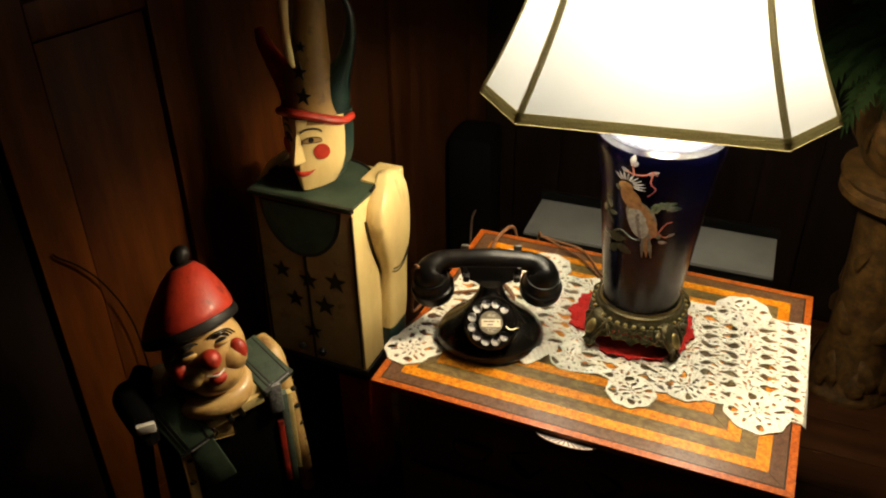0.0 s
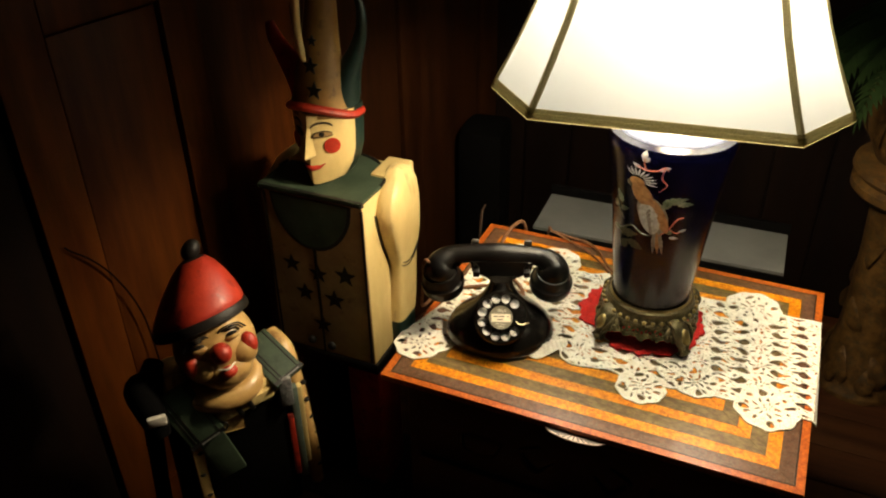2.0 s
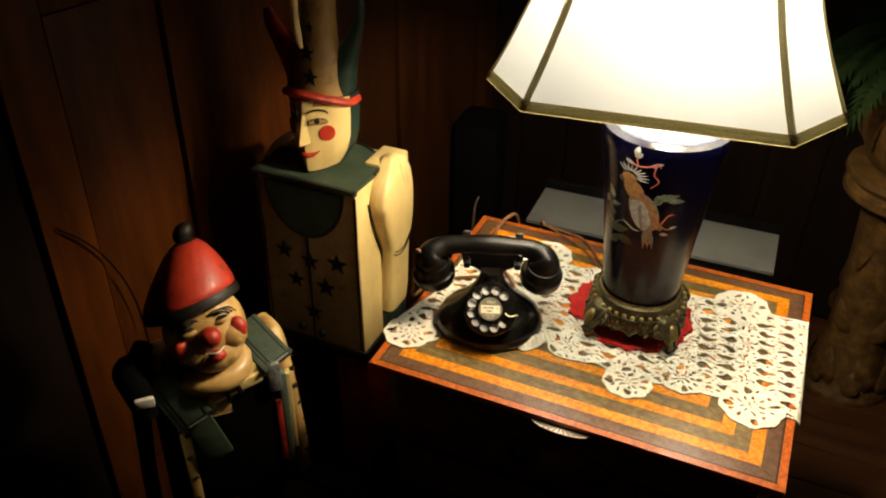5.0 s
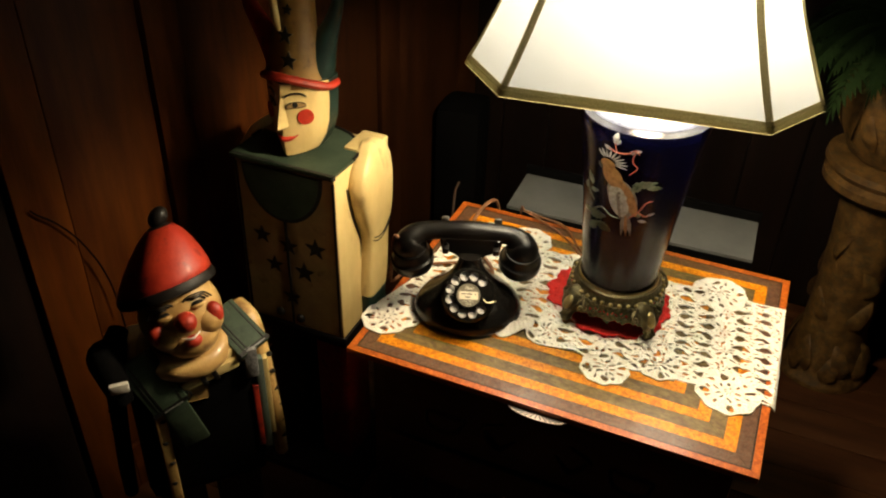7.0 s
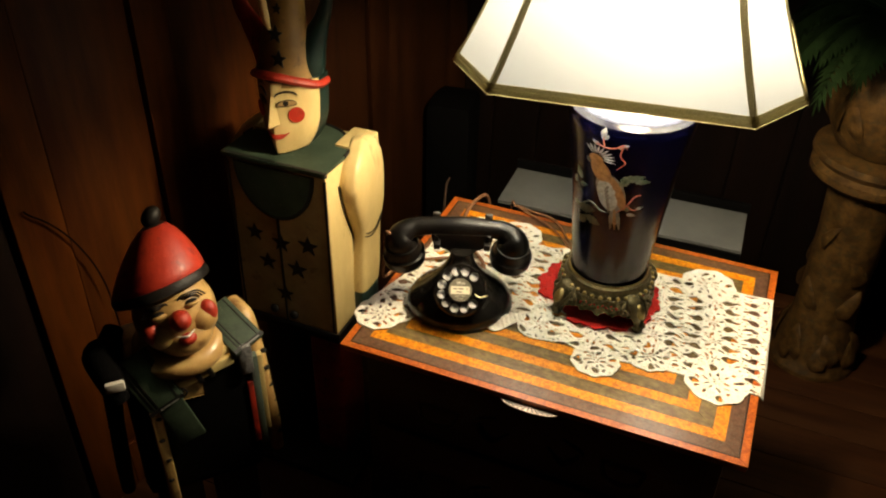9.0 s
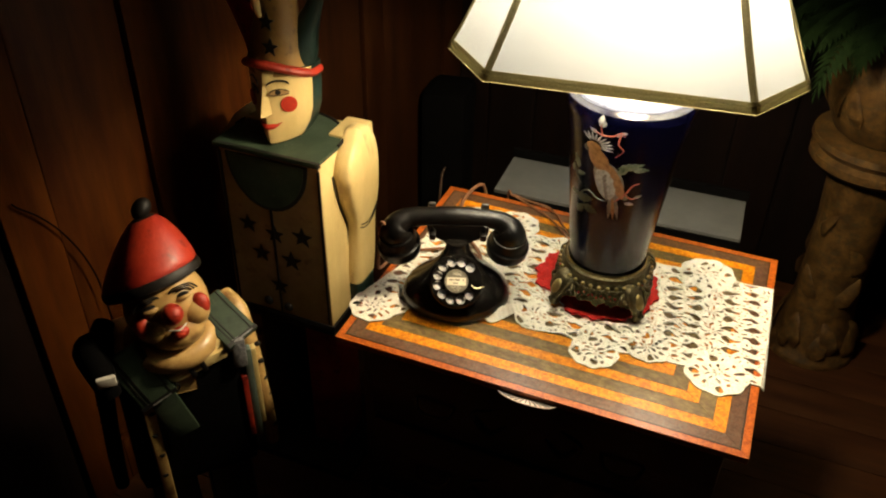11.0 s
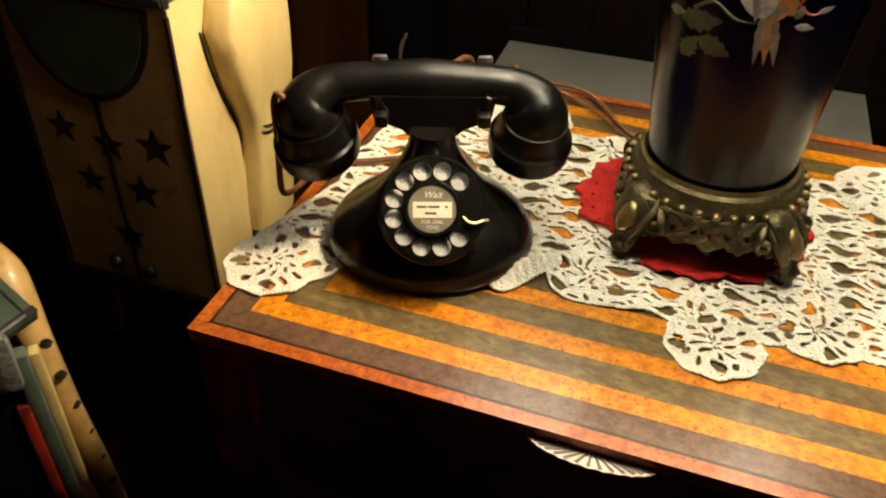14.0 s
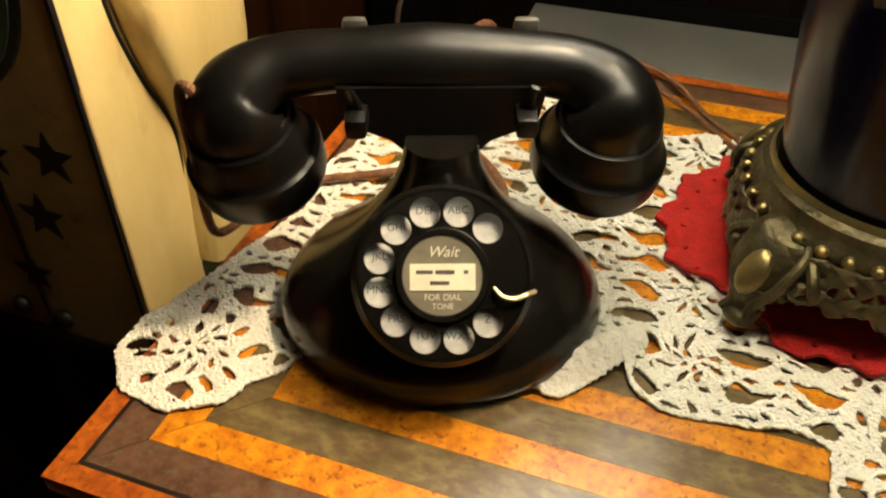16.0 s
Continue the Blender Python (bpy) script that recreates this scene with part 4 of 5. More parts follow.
tube(bm, [(0.290, 0.318, 0.612), (0.252, 0.357, 0.606), (0.225, 0.388, 0.606), (0.190, 0.420, 0.605), (0.16, 0.435, 0.606), (0.118, 0.456, 0.6065)], [0.0019], 8)
solid("twisted_cable", bm, M["cord"], "thin brown twisted cable lying on the tabletop", "cable")

# ---- painted wooden figures, each one mesh ----
JM = ["cream", "green", "paint_black", "red", "hair", "tan", "hat_brown"]
bm = bmesh.new()
CREAM, GREEN, BLACK, RED, HAIR, FLESH = range(6)
# boxy body on a dark stand
box(bm, (0, 0, 0.564), (0.204, 0.160, 0.338), CREAM, taper=(0.935, 0.96), bevel=0.004)
# Tan sheet over the cream front puts that side's shade into the colour.
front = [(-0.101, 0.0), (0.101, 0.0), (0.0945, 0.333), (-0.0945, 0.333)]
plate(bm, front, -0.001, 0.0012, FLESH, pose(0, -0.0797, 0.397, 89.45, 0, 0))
box(bm, (0, 0.0, 0.385), (0.212, 0.166, 0.024), BLACK, bevel=0.004)
for sx in (-1, 1):
    box(bm, (sx * 0.05, 0, 0.20), (0.07, 0.09, 0.35), RED if sx > 0 else BLACK, bevel=0.01)
box(bm, (0, 0, 0.013), (0.26, 0.22, 0.026), BLACK, bevel=0.006)
# green collar board and half-round bib
arc = [(0.099 * math.cos(math.pi * i / 20), 0.092 * math.sin(math.pi * i / 20) - 0.016) for i in range(21)]
plate(bm, [(-0.100, -0.086), (0.096, -0.086)] + arc, 0.731, 0.7375, GREEN)
tube(bm, [(x, y, 0.7372) for x, y in arc], [0.0030], 8, BLACK, steps=2)
plate(bm, [(-0.098, -0.085), (0.098, -0.085), (0.100, -0.079), (-0.100, -0.079)], 0.729, 0.7380, BLACK)
bib = [(0.072 * math.cos(math.pi + math.pi * i / 20), 0.092 * math.sin(math.pi + math.pi * i / 20)) for i in range(21)]
plate(bm, bib, -0.0005, 0.003, GREEN, pose(-0.004, -0.0785, 0.722, 88.5, 0, 0))
rim = [(0.078 * math.cos(math.pi + math.pi * i / 20), 0.099 * math.sin(math.pi + math.pi * i / 20)) for i in range(21)]
plate(bm, rim, -0.001, 0.0018, BLACK, pose(-0.004, -0.0785, 0.722, 88.5, 0, 0))
# centre seam, stars and buttons on the front
box(bm, (-0.004, -0.0808, 0.51), (0.004, 0.003, 0.23), BLACK)
for x, z, r in ((0.053, 0.580, 0.0215), (0.027, 0.523, 0.0215), (-0.002, 0.572, 0.0195), (-0.055, 0.582, 0.0185), (-0.034, 0.524, 0.0185), (-0.003, 0.460, 0.019)):
    plate(bm, star(r), 0, 0.0016, BLACK, pose(x, -0.0775 - (0.735 - z) * 0.010, z, 90, 0, 0))
for x, z in ((0.012, 0.415), (-0.030, 0.418)):
    ball(bm, (x, -0.083, z), (0.009, 0.006, 0.009), BLACK, 12)
# edge line at the corner and shoulders with carved arms
for sx in (-1, 1):
    box(bm, (sx * 0.0945, -0.0795, 0.56), (0.0035, 0.004, 0.32), BLACK)
    box(bm, (sx * 0.090, 0.046, 0.722), (0.050, 0.074, 0.040), CREAM, bevel=0.006)
    # arm carved from a board: flat outside, rounded front and back edges
    arm = [(0.748, 0.028, 0.054, 0.018), (0.738, 0.000, 0.068, 0.032), (0.716, -0.026, 0.074, 0.040), (0.690, -0.037, 0.077, 0.043), (0.66, -0.032, 0.078, 0.043), (0.62, -0.020, 0.078, 0.041), (0.588, -0.006, 0.075, 0.037), (0.565, 0.000, 0.072, 0.034), (0.53, -0.001, 0.069, 0.034), (0.48, -0.007, 0.065, 0.034), (0.447, -0.010, 0.060, 0.033)]
    loops_ = []
    for z, yf, yb, dep in arm:
        lp = []
        for q in range(24):
            t = 2 * math.pi * q / 24
            ct, st = math.cos(t), math.sin(t)
            lp.append(bm.verts.new((sx * (0.090 + dep * 0.5 + dep * 0.5 * math.copysign(abs(ct) ** 0.5, ct)), (yf + yb) / 2 + (yb - yf) / 2 * math.copysign(abs(st) ** 0.5, st), z)))
        loops_.append(lp)
    for l0, l1 in zip(loops_, loops_[1:]):
        for q in range(24):
            bm.faces.new((l0[q], l0[(q + 1) % 24], l1[(q + 1) % 24], l1[q])).material_index = CREAM
    bm.faces.new(loops_[0]).material_index = CREAM
    bm.faces.new(loops_[-1]).material_index = CREAM
    # Thin black strip stands in for the shadow line between arm and body.
    tube(bm, [(sx * 0.097, yf - 0.002, z) for z, yf, yb, dep in arm[3:]], [0.0012, 0.0022, 0.0026, 0.0022], 8, BLACK)
    for k in range(2):
        tube(bm, [(sx * 0.112, 0.001, 0.578 - 0.007 * k), (sx * 0.1255, 0.010, 0.573 - 0.007 * k), (sx * 0.1265, 0.036, 0.571 - 0.006 * k), (sx * 0.1262, 0.060, 0.588 - 0.006 * k), (sx * 0.120, 0.0735, 0.598 - 0.006 * k)], [0.0010], 6, BLACK)
    box(bm, (sx * 0.105, 0.026, 0.420), (0.026, 0.070, 0.056), HAIR, bevel=0.008)
# wedge-shaped head
HZ = [(0.744, 0.52, 0.93), (0.752, 0.62, 0.95), (0.775, 0.84, 1.0), (0.80, 0.96, 1.0), (0.835, 1.0, 1.0), (0.872, 1.0, 0.98)]
rings = []
for z, wx, wy in HZ:
    o = [(0, -0.068), (0.016, -0.062), (0.040, -0.042), (0.059, -0.016), (0.059, 0.014), (0.03, 0.034), (-0.03, 0.034), (-0.059, 0.014), (-0.059, -0.016), (-0.040, -0.042), (-0.016, -0.062)]
    rings.append([bm.verts.new((x * wx, y * wy, z)) for x, y in o])
for a, b in zip(rings, rings[1:]):
    for q in range(11):
        f = bm.faces.new((a[q], a[(q + 1) % 11], b[(q + 1) % 11], b[q]))
        f.material_index = HAIR if q in (4, 5, 6, 3, 7) else CREAM
bm.faces.new(rings[0][::-1]).material_index = CREAM
bm.faces.new(rings[-1]).material_index = HAIR
# ridge of the nose
nose = [bm.verts.new(p) for p in ((0, -0.0675, 0.852), (-0.005, -0.066, 0.842), (0.005, -0.066, 0.842), (-0.010, -0.0645, 0.800), (0.010, -0.0645, 0.800), (0, -0.083, 0.799), (0, -0.067, 0.792))]
for q in ((0, 1, 5), (0, 5, 2), (1, 3, 5), (2, 5, 4), (3, 6, 5), (5, 6, 4)):
    bm.faces.new([nose[k] for k in q]).material_index = CREAM


def on_face(bm, outline, x, z, mi, side=1, off=0.0):
    """A painted patch on one cheek of the wedge head."""
    m = pose(side * (0.030 + x * 0.77), -0.0507 + x * 0.64 - 0.0010, z, 90, 0, side * 39)
    plate(bm, outline, -0.001, 0.0008, mi, m)


for s in (-1, 1):
    on_face(bm, ring_of(24, 0.0134), 0.004, 0.8155, RED, s)
    brow = [(0.019 * math.cos(math.pi * (0.1 + 0.8 * i / 10)), 0.010 * math.sin(math.pi * (0.1 + 0.8 * i / 10))) for i in range(11)]
    on_face(bm, [(x, y) for x, y in brow] + [(x, y - 0.0026) for x, y in brow[::-1]], -0.011, 0.8485, BLACK, s)
    lid = [(0.016 * math.cos(math.pi * i / 10), 0.0068 * math.sin(math.pi * i / 10)) for i in range(11)]
    on_face(bm, lid + [(x, -0.35 * y) for x, y in lid[-2:0:-1]], -0.010, 0.8355, FLESH, s)
    on_face(bm, lid + [(x, y - 0.0018) for x, y in lid[::-1]], -0.010, 0.8362, BLACK, s)
    on_face(bm, [(x, -0.35 * y) for x, y in lid] + [(x, -0.35 * y - 0.0011) for x, y in lid[::-1]], -0.010, 0.8352, BLACK, s)
    on_face(bm, ring_of(14, 0.0048, 0, 0.0042), -0.012, 0.8375, BLACK, s)
tube(bm, [(-0.021, -0.0545, 0.784), (-0.010, -0.062, 0.778), (0, -0.067, 0.7765), (0.010, -0.062, 0.778), (0.021, -0.0545, 0.784)], [0.0012, 0.0046, 0.0052, 0.0046, 0.0012], 8, RED)
# hat: red band, three-horned crown with stars
tube(bm, [(0.056, 0.012, 0.857), (0.056, -0.018, 0.861), (0.038, -0.046, 0.873), (0.0, -0.069, 0.885), (-0.038, -0.046, 0.873), (-0.056, -0.018, 0.861), (-0.056, 0.012, 0.857), (0, 0.036, 0.857), (0.056, 0.012, 0.857)], [0.0088], 10, RED, flat=0.8)
tube(bm, [(0, -0.012, 0.866), (0.001, -0.014, 0.91), (0.004, -0.014, 0.95), (0.008, -0.012, 0.995), (0.012, -0.010, 1.05), (0.012, -0.014, 1.10), (0.006, -0.026, 1.128)], [0.052, 0.043, 0.034, 0.028, 0.023, 0.018, 0.012], 20, 6)
tube(bm, [(0.006, -0.026, 1.125), (-0.002, -0.045, 1.11), (-0.005, -0.054, 1.06), (-0.006, -0.056, 1.01), (-0.004, -0.055, 0.972), (0.000, -0.054, 0.955)], [0.011, 0.009, 0.0075, 0.006, 0.0065, 0.003], 10, CREAM)
tube(bm, [(0.028, 0.0, 0.866), (0.034, 0.0, 0.892), (0.042, 0.004, 0.922), (0.056, 0.008, 0.955), (0.067, 0.010, 0.990), (0.068, 0.012, 1.025), (0.058, 0.012, 1.054)], [0.028, 0.028, 0.022, 0.0135, 0.0095, 0.007, 0.004], 16, HAIR)
tube(bm, [(-0.030, 0.0, 0.866), (-0.040, 0.004, 0.888), (-0.060, 0.008, 0.912), (-0.082, 0.012, 0.938), (-0.098, 0.014, 0.962), (-0.104, 0.014, 0.985)], [0.030, 0.028, 0.021, 0.015, 0.012, 0.007], 16, RED)
for x, z, r, y in ((0.016, 0.911, 0.0150, -0.0585), (0.008, 0.947, 0.0145, -0.0500), (0.010, 0.985, 0.0090, -0.0420)):
    plate(bm, star(r), 0, 0.003, BLACK, pose(x, y, z, 78, 0, 0))
solid("wooden_jester_figure", bm, [M[k] for k in JM], "tall painted wooden jester figure with cream box body and black stars", "figurine", pose(-0.236, 0.2985, 0))

# second figure: round face, red hat, green straps
CMATS = ["flesh", "red", "paint_black", "green", "cream", "white_paint", "teal", "silver_grey", "wine", "black"]
bm = bmesh.new()
SKIN, RED, BLACK, GREEN, CREAM, WHITE, TEAL, GLIT, WINE = range(9)
HEAD = pose(0.002, -0.031, 0.645, -22, -9, 6) @ Matrix.Scale(1.10, 4)
HAT = pose(-0.006, -0.022, 0.664, -26, -12, 0) @ Matrix.Scale(0.93, 4)
DOME = HAT @ Matrix(((1.03, 0, 0.31, -0.009), (0, 1.03, 0, 0), (0, 0, 1.05, -0.001), (0, 0, 0, 1)))
ball(bm, (0, 0, 0), (0.054, 0.050, 0.058), SKIN, 28, HEAD)
for s in (-1, 1):
    ball(bm, (s * 0.026, -0.029, -0.013), (0.022, 0.020, 0.020), SKIN, 18, HEAD)
    ball(bm, (s * 0.0375, -0.0372, -0.006), (0.0115, 0.0095, 0.0150), RED, 18, HEAD)
    ball(bm, (s * 0.0215, -0.0440, 0.0160), (0.0085, 0.0058, 0.0034), BLACK, 14, HEAD)
    ball(bm, (s * 0.0215, -0.0452, 0.0130), (0.0110, 0.0065, 0.0040), SKIN, 14, HEAD)
    for k in range(3):
        r = 0.012 + 0.004 * k
        tube(bm, [(s * 0.022 + r * math.cos(t), -0.0478 + 0.010 * abs(math.cos(t)) - 0.002 * k, 0.014 + r * 0.8 * math.sin(t)) for t in (0.2, 0.9, 1.57, 2.2, 2.9)], [0.0012], 6, BLACK, HEAD)
ball(bm, (0, -0.051, 0.000), (0.0142, 0.015, 0.0138), RED, 20, HEAD)
ball(bm, (0, -0.0455, -0.028), (0.0120, 0.0100, 0.0085), RED, 16, HEAD)
tube(bm, [(-0.012, -0.047, -0.0195), (0, -0.0545, -0.0220), (0.012, -0.047, -0.0195)], [0.0008, 0.0016, 0.0008], 8, WHITE, HEAD)
ball(bm, (0, -0.022, -0.030), (0.036, 0.027, 0.026), SKIN, 18, HEAD)
# domed hat with black rolled brim and bobble
lathe(bm, [(0.068, 0.022), (0.0715, 0.030), (0.0685, 0.040), (0.0595, 0.058), (0.0475, 0.077), (0.0345, 0.094), (0.021, 0.106), (0.0, 0.108)], 18, RED, DOME)
lathe(bm, [(0.058, 0.018), (0.070, 0.012), (0.0760, 0.015), (0.0770, 0.022), (0.0745, 0.029), (0.068, 0.030)], 36, BLACK, HAT)
lathe(bm, [(0.017, 0.100), (0.019, 0.106), (0.015, 0.109), (0.0, 0.109)], 20, BLACK, DOME)
ball(bm, (0, 0, 0.120), (0.0155, 0.0155, 0.015), BLACK, 18, DOME)
# neck roll and body
tube(bm, [(0.050 * math.cos(t), 0.046 * math.sin(t) - 0.030, 0.586 + 0.009 * math.sin(t)) for t in [2 * math.pi * i / 12 for i in range(13)]], [0.019], 12, SKIN)
box(bm, (0, -0.01, 0.445), (0.190, 0.115, 0.27), 9, taper=(0.95, 1.0), bevel=0.02)
box(bm, (0, -0.012, 0.572), (0.176, 0.118, 0.030), CREAM, taper=(0.9, 0.95), bevel=0.01)
box(bm, (0, 0, 0), (0.098, 0.012, 0.017), CREAM, pose(0.020, -0.071, 0.552, 0, -17, 0), bevel=0.004)
for k in (-0.006, 0.012):
    box(bm, (k, -0.006, 0), (0.008, 0.006, 0.024), BLACK, pose(0.020, -0.071, 0.552, 0, -17, 0), bevel=0.002)
box(bm, (-0.004, -0.069, 0.522), (0.046, 0.004, 0.030), SKIN, bevel=0.004)
tube(bm, [(-0.02 + 0.014 * math.cos(t), -0.078, 0.528 + 0.010 * math.sin(t)) for t in [2 * math.pi * i / 8 for i in range(9)]], [0.0012], 6, BLACK)


def board(bm, p0, p1, side, w, th, mi):
    """A flat board from p0 to p1, its width along side; gives its matrix."""
    y = Vector(p1) - Vector(p0)
    ln = y.length
    y.normalize()
    z = Vector(side).cross(y).normalized()
    x = y.cross(z)
    m = Matrix((x, y, z)).transposed().to_4x4()
    m.translation = (Vector(p0) + Vector(p1)) / 2
    box(bm, (0, 0, 0), (w, ln, th), mi, m, bevel=0.003)
    return m, ln


for s in (-1, 1):
    # flat strap over the shoulder with a buckle line
    if s > 0:
        m, ln = board(bm, (0.055, -0.002, 0.613), (0.0955, -0.066, 0.574), (0.88, 0.47, 0.05), 0.056, 0.012, GREEN)
    else:
        m, ln = board(bm, (-0.074, -0.062, 0.606), (-0.036, -0.087, 0.520), (0.98, 0.0, 0.15), 0.054, 0.012, GREEN)
    for k in (-0.018, -0.012, 0.020):
        box(bm, (k, 0, -0.0064), (0.0018, ln - 0.004, 0.0012), BLACK, m)
        box(bm, (k, 0, 0.0064), (0.0018, ln - 0.004, 0.0012), BLACK, m)
    for q in (-1, 1):
        box(bm, (0, ln / 2 - 0.004, q * 0.0065), (0.056, 0.006, 0.002), BLACK, m)
        box(bm, (0.004, ln / 2 - 0.003, q * 0.0075), (0.030, 0.0022, 0.0016), GLIT, m)
    tube(bm, [(s * 0.088, 0.03, 0.590), (s * 0.100, 0.0, 0.578), (s * 0.108, -0.03, 0.53), (s * 0.114, -0.04, 0.46), (s * 0.120, -0.035, 0.38), (s * 0.124, -0.02, 0.30)], [0.015, 0.018, 0.014, 0.012, 0.012, 0.011], 12, SKIN if s > 0 else 9)
    for k in range(6):
        ball(bm, (s * (0.117 + 0.002 * k), -0.050 + 0.002 * k, 0.545 - 0.038 * k), (0.0055, 0.005, 0.0035), BLACK, 8)
    if s > 0:
        box(bm, (s * 0.098, -0.062, 0.46), (0.012, 0.014, 0.19), TEAL, pose(0, 0, 0), bevel=0.003)
        box(bm, (s * 0.086, -0.067, 0.555), (0.020, 0.018, 0.055), GLIT, bevel=0.005)
        box(bm, (s * 0.088, -0.066, 0.44), (0.009, 0.008, 0.13), RED, bevel=0.002)
        box(bm, (s * 0.108, -0.058, 0.47), (0.008, 0.012, 0.16), CREAM, bevel=0.002)
    else:
        box(bm, (-0.056, -0.074, 0.40), (0.017, 0.012, 0.23), SKIN, bevel=0.004)
        for k in range(4):
            ball(bm, (-0.053 - 0.003 * (k % 2), -0.080, 0.49 - 0.045 * k), (0.0052, 0.003, 0.0035), BLACK, 8)
    box(bm, (s * 0.046, -0.01, 0.16), (0.072, 0.085, 0.31), BLACK, bevel=0.015)
board(bm, (-0.034, -0.080, 0.518), (-0.010, -0.082, 0.436), (0.95, 0.0, 0.3), 0.040, 0.008, GREEN)
# bent black arm with a white cuff
tube(bm, [(-0.092, 0.01, 0.570), (-0.108, -0.02, 0.592), (-0.112, -0.050, 0.606), (-0.104, -0.082, 0.592), (-0.098, -0.095, 0.560)], [0.018, 0.022, 0.023, 0.020, 0.015], 14, 9)
box(bm, (-0.098, -0.105, 0.596), (0.026, 0.008, 0.016), WHITE, pose(0, 0, 0), bevel=0.003)
box(bm, (0, 0, 0.012), (0.24, 0.19, 0.024), BLACK, bevel=0.006)
solid("wooden_clown_figure", bm, [M[k] for k in CMATS], "painted wooden figure with red domed hat and green straps", "figurine", pose(-0.25, -0.06, 0, 0, 0, 46))

# ---- things behind the table ----
GB = thing("grey_box", "flat-topped grey box with black edges standing behind the table", "box", pose(0.265, 0.756, 0, 0, 0, 1.8))
bm = bmesh.new()
box(bm, (0, 0, 0.232), (0.510, 0.160, 0.464), bevel=0.004)
part("body", bm, M["black"], GB)
bm = bmesh.new()
box(bm, (0, -0.002, 0.468), (0.508, 0.150, 0.008), bevel=0.002)
part("lid", bm, M["grey"], GB, "plain grey painted lid")
bm = bmesh.new()
box(bm, (0, 0.082, 0.476), (0.515, 0.010, 0.028), bevel=0.002)
part("back_lip", bm, M["black"], GB)
bm = bmesh.new()
box(bm, (0, 0, 0.25), (0.12, 0.14, 0.50), bevel=0.025)
solid("black_case", bm, M["black"], "black upright case standing in the corner", "case", pose(-0.245, 1.06, 0, 0, 0, 8))

# pedestal with jardiniere and fern
PX, PY = 0.748, 1.020
PD = thing("pedestal", "carved brown pottery pedestal with leaf relief", "pedestal", pose(PX, PY, 0) @ Matrix.Diagonal((1.06, 1.06, 1, 1)))
bm = bmesh.new()
lathe(bm, [(0, 0.0), (0.098, 0.0), (0.100, 0.012), (0.096, 0.024), (0.090, 0.03), (0.086, 0.06), (0.076, 0.10), (0.068, 0.15), (0.066, 0.25), (0.069, 0.38), (0.074, 0.47), (0.082, 0.515), (0.0, 0.515)], 56)
part("column", bm, M["terra"], PD)
bm = bmesh.new()
lathe(bm, [(0.07, 0.50), (0.112, 0.520), (0.124, 0.532), (0.124, 0.548), (0.112, 0.556), (0.118, 0.566), (0.128, 0.574), (0.126, 0.588), (0.10, 0.594), (0.0, 0.594)], 56)
part("top_ring", bm, M["terra"], PD, "rounded rolled rim")
bm = bmesh.new()
tube(bm, [(0, 0, 0), (0, -0.008, 0.03), (0, -0.004, 0.07), (0, 0.006, 0.095)], [0.004, 0.020, 0.015, 0.003], 10, flat=0.16)
leafm = mesh_of("relief_leaf", bm, M["terra"])
for i in range(14):
    part("relief_leaf", leafm, None, PD, at=pose(0, 0, 0, 0, 0, i * 360 / 14) @ pose(0, -0.087, 0.022 + 0.02 * (i % 2), -9, 14 * (-1) ** i, 0))
for i in range(10):
    part("relief_leaf", leafm, None, PD, at=pose(0, 0, 0, 0, 0, i * 36 + 10) @ pose(0, -0.0600, 0.17 + 0.085 * (i % 3), 0, 25 * (-1) ** i, 0))
JD = thing("jardiniere", "round carved brown pottery plant pot on the pedestal", "plant pot", pose(PX, PY, 0.594))
bm = bmesh.new()
lathe(bm, [(0, 0), (0.085, 0.0), (0.10, 0.01), (0.125, 0.06), (0.138, 0.12), (0.136, 0.18), (0.122, 0.225), (0.126, 0.245), (0.132, 0.255), (0.122, 0.258), (0.112, 0.235), (0.0, 0.235)], 56)
part("pot", bm, M["terra"], JD)
bm = bmesh.new()
lathe(bm, [(0.0, 0.240), (0.111, 0.238), (0.111, 0.236), (0.0, 0.2355)], 32)
part("soil", bm, M["soil"], JD)
for i in range(12):
    part("relief_leaf", leafm, None, JD, at=pose(0, 0, 0, 0, 0, i * 30) @ pose(0, -0.118, 0.045, 11, 18 * (-1) ** i, 0))

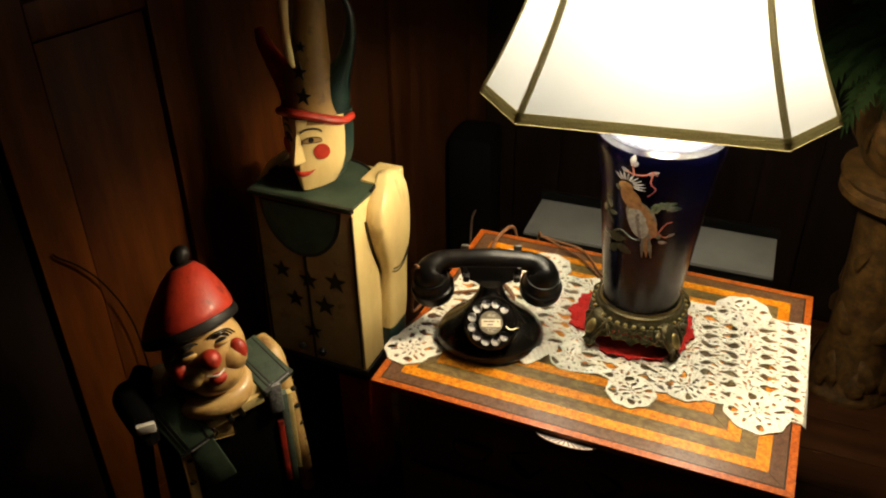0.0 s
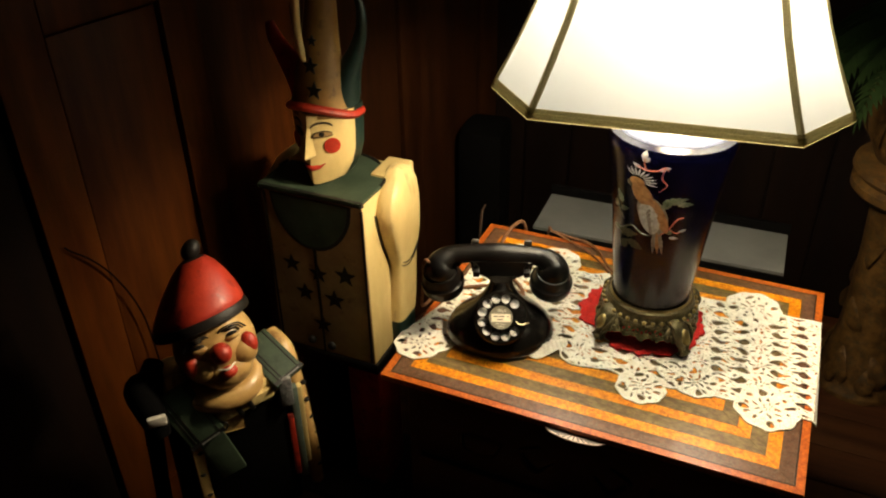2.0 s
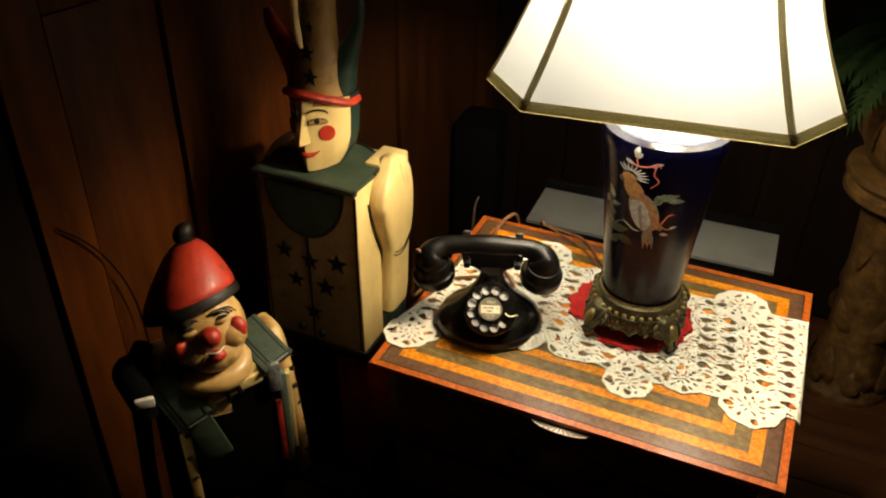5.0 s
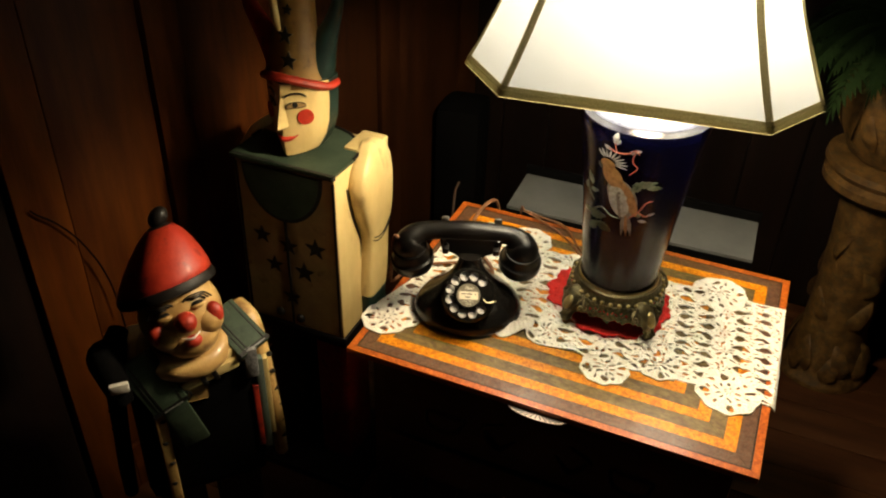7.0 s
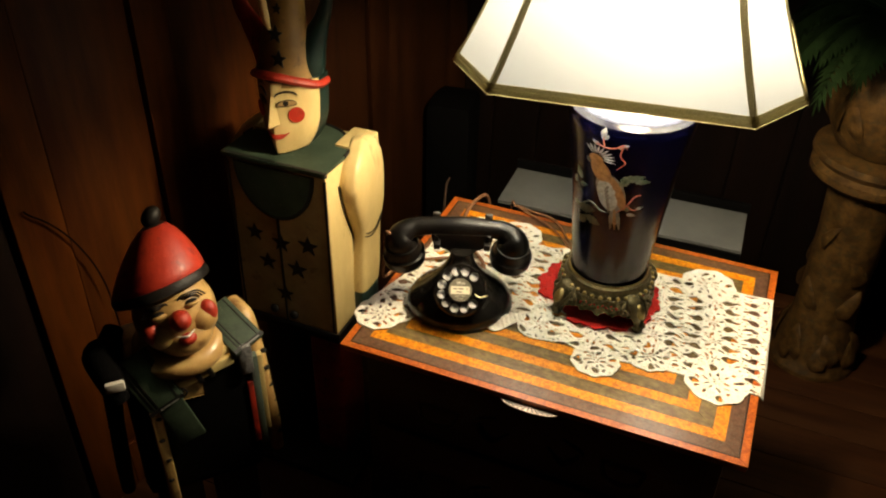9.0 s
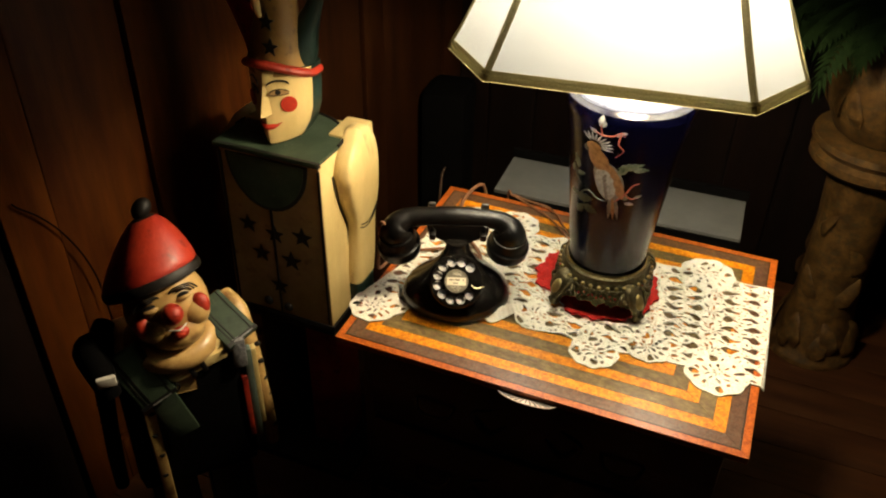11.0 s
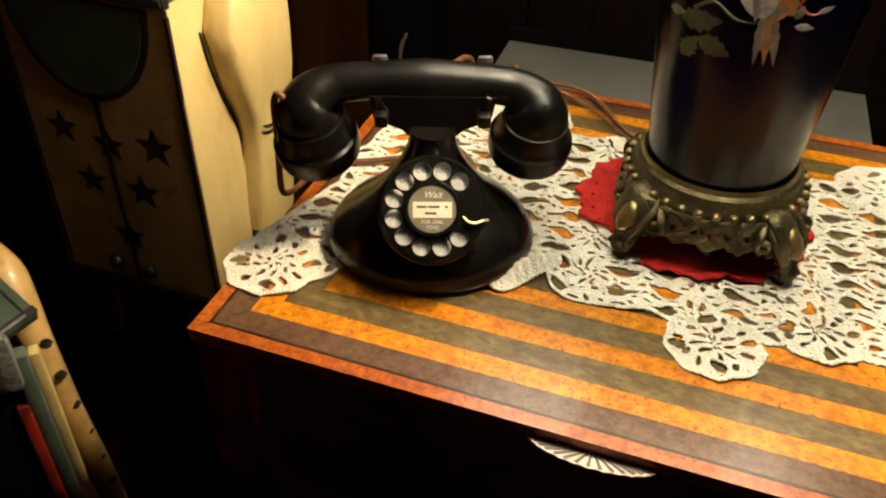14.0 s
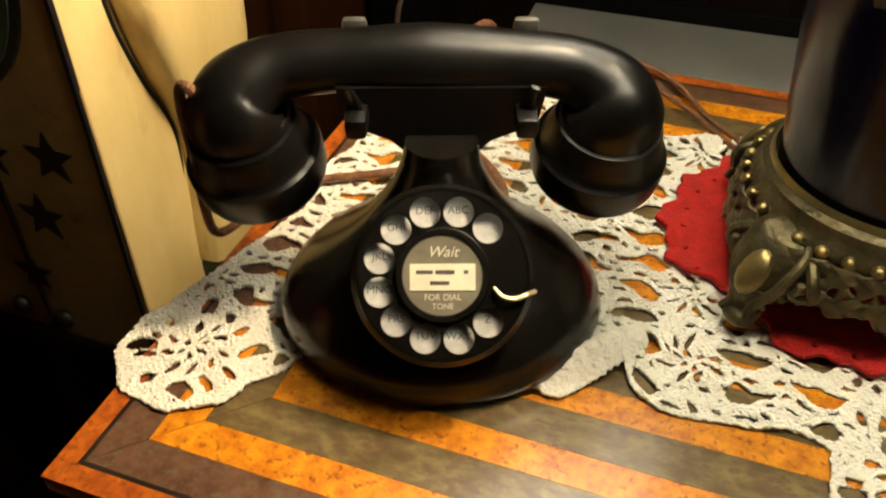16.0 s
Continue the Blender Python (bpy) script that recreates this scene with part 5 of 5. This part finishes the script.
FN = thing("fern", "green fern with long drooping fronds in the pot", "fern", pose(PX, PY, 0.834))


def frond(length, droop, seed):
    """One arching frond with pairs of narrow leaflets."""
    rng = random.Random(seed)
    bm = bmesh.new()
    pts = [Vector((0, 0.02 + length * t * (1 - 0.25 * droop * t), length * (0.75 * t - droop * t * t))) for t in [i / 26 for i in range(27)]]
    tube(bm, pts, [0.0022, 0.0016, 0.0006], 5, steps=1)
    for i in range(3, 27):
        t = i / 26
        w = 0.052 * length / 0.35 * math.sin(math.pi * (0.12 + 0.86 * t)) ** 0.8
        d = (pts[i] - pts[i - 1]).normalized()
        for s in (-1, 1):
            tip = pts[i] + Vector((s * w, 0, -0.012 - 0.01 * rng.random())) + d * (0.012 + 0.008 * rng.random())
            mid = (pts[i] + tip) / 2 + Vector((0, 0, 0.005))
            q = d * 0.0085
            vs = [bm.verts.new(p) for p in (pts[i] - q * 0.5, mid - q, tip, mid + q, pts[i] + q * 0.5)]
            bm.faces.new(vs)
    return mesh_of("frond", bm, M["fern"])


fm = [frond(0.23 + 0.045 * k, 0.60 + 0.18 * k, k) for k in range(4)]
for i in range(30):
    part("frond", fm[i % 4], None, FN, at=pose(0.02 * math.cos(i * 2.4), 0.02 * math.sin(i * 2.4), 0, (i * 37) % 30 - 8, 0, i * 137.5) )

# thin cable hanging on the panelled wall
bm = bmesh.new()
tube(bm, [(-0.064, -0.006, 0.712), (-0.058, -0.010, 0.703), (-0.03, -0.012, 0.672), (0.0, -0.012, 0.622), (0.028, -0.012, 0.545), (0.040, -0.012, 0.45), (0.046, -0.012, 0.2), (0.048, -0.012, 0.02)], [0.0016], 6)
solid("wall_cable", bm, M["black"], "thin black cable hanging down the panelled wall", "cable", WL)
bm = bmesh.new()
tube(bm, [(-0.035, 0.475, 0.02), (-0.036, 0.478, 0.4), (-0.032, 0.48, 0.58), (-0.026, 0.486, 0.615)], [0.0026, 0.0026, 0.0018], 8)
solid("upright_cable", bm, M["dark_cord"], "stiff grey-brown cable end standing behind the table", "cable")
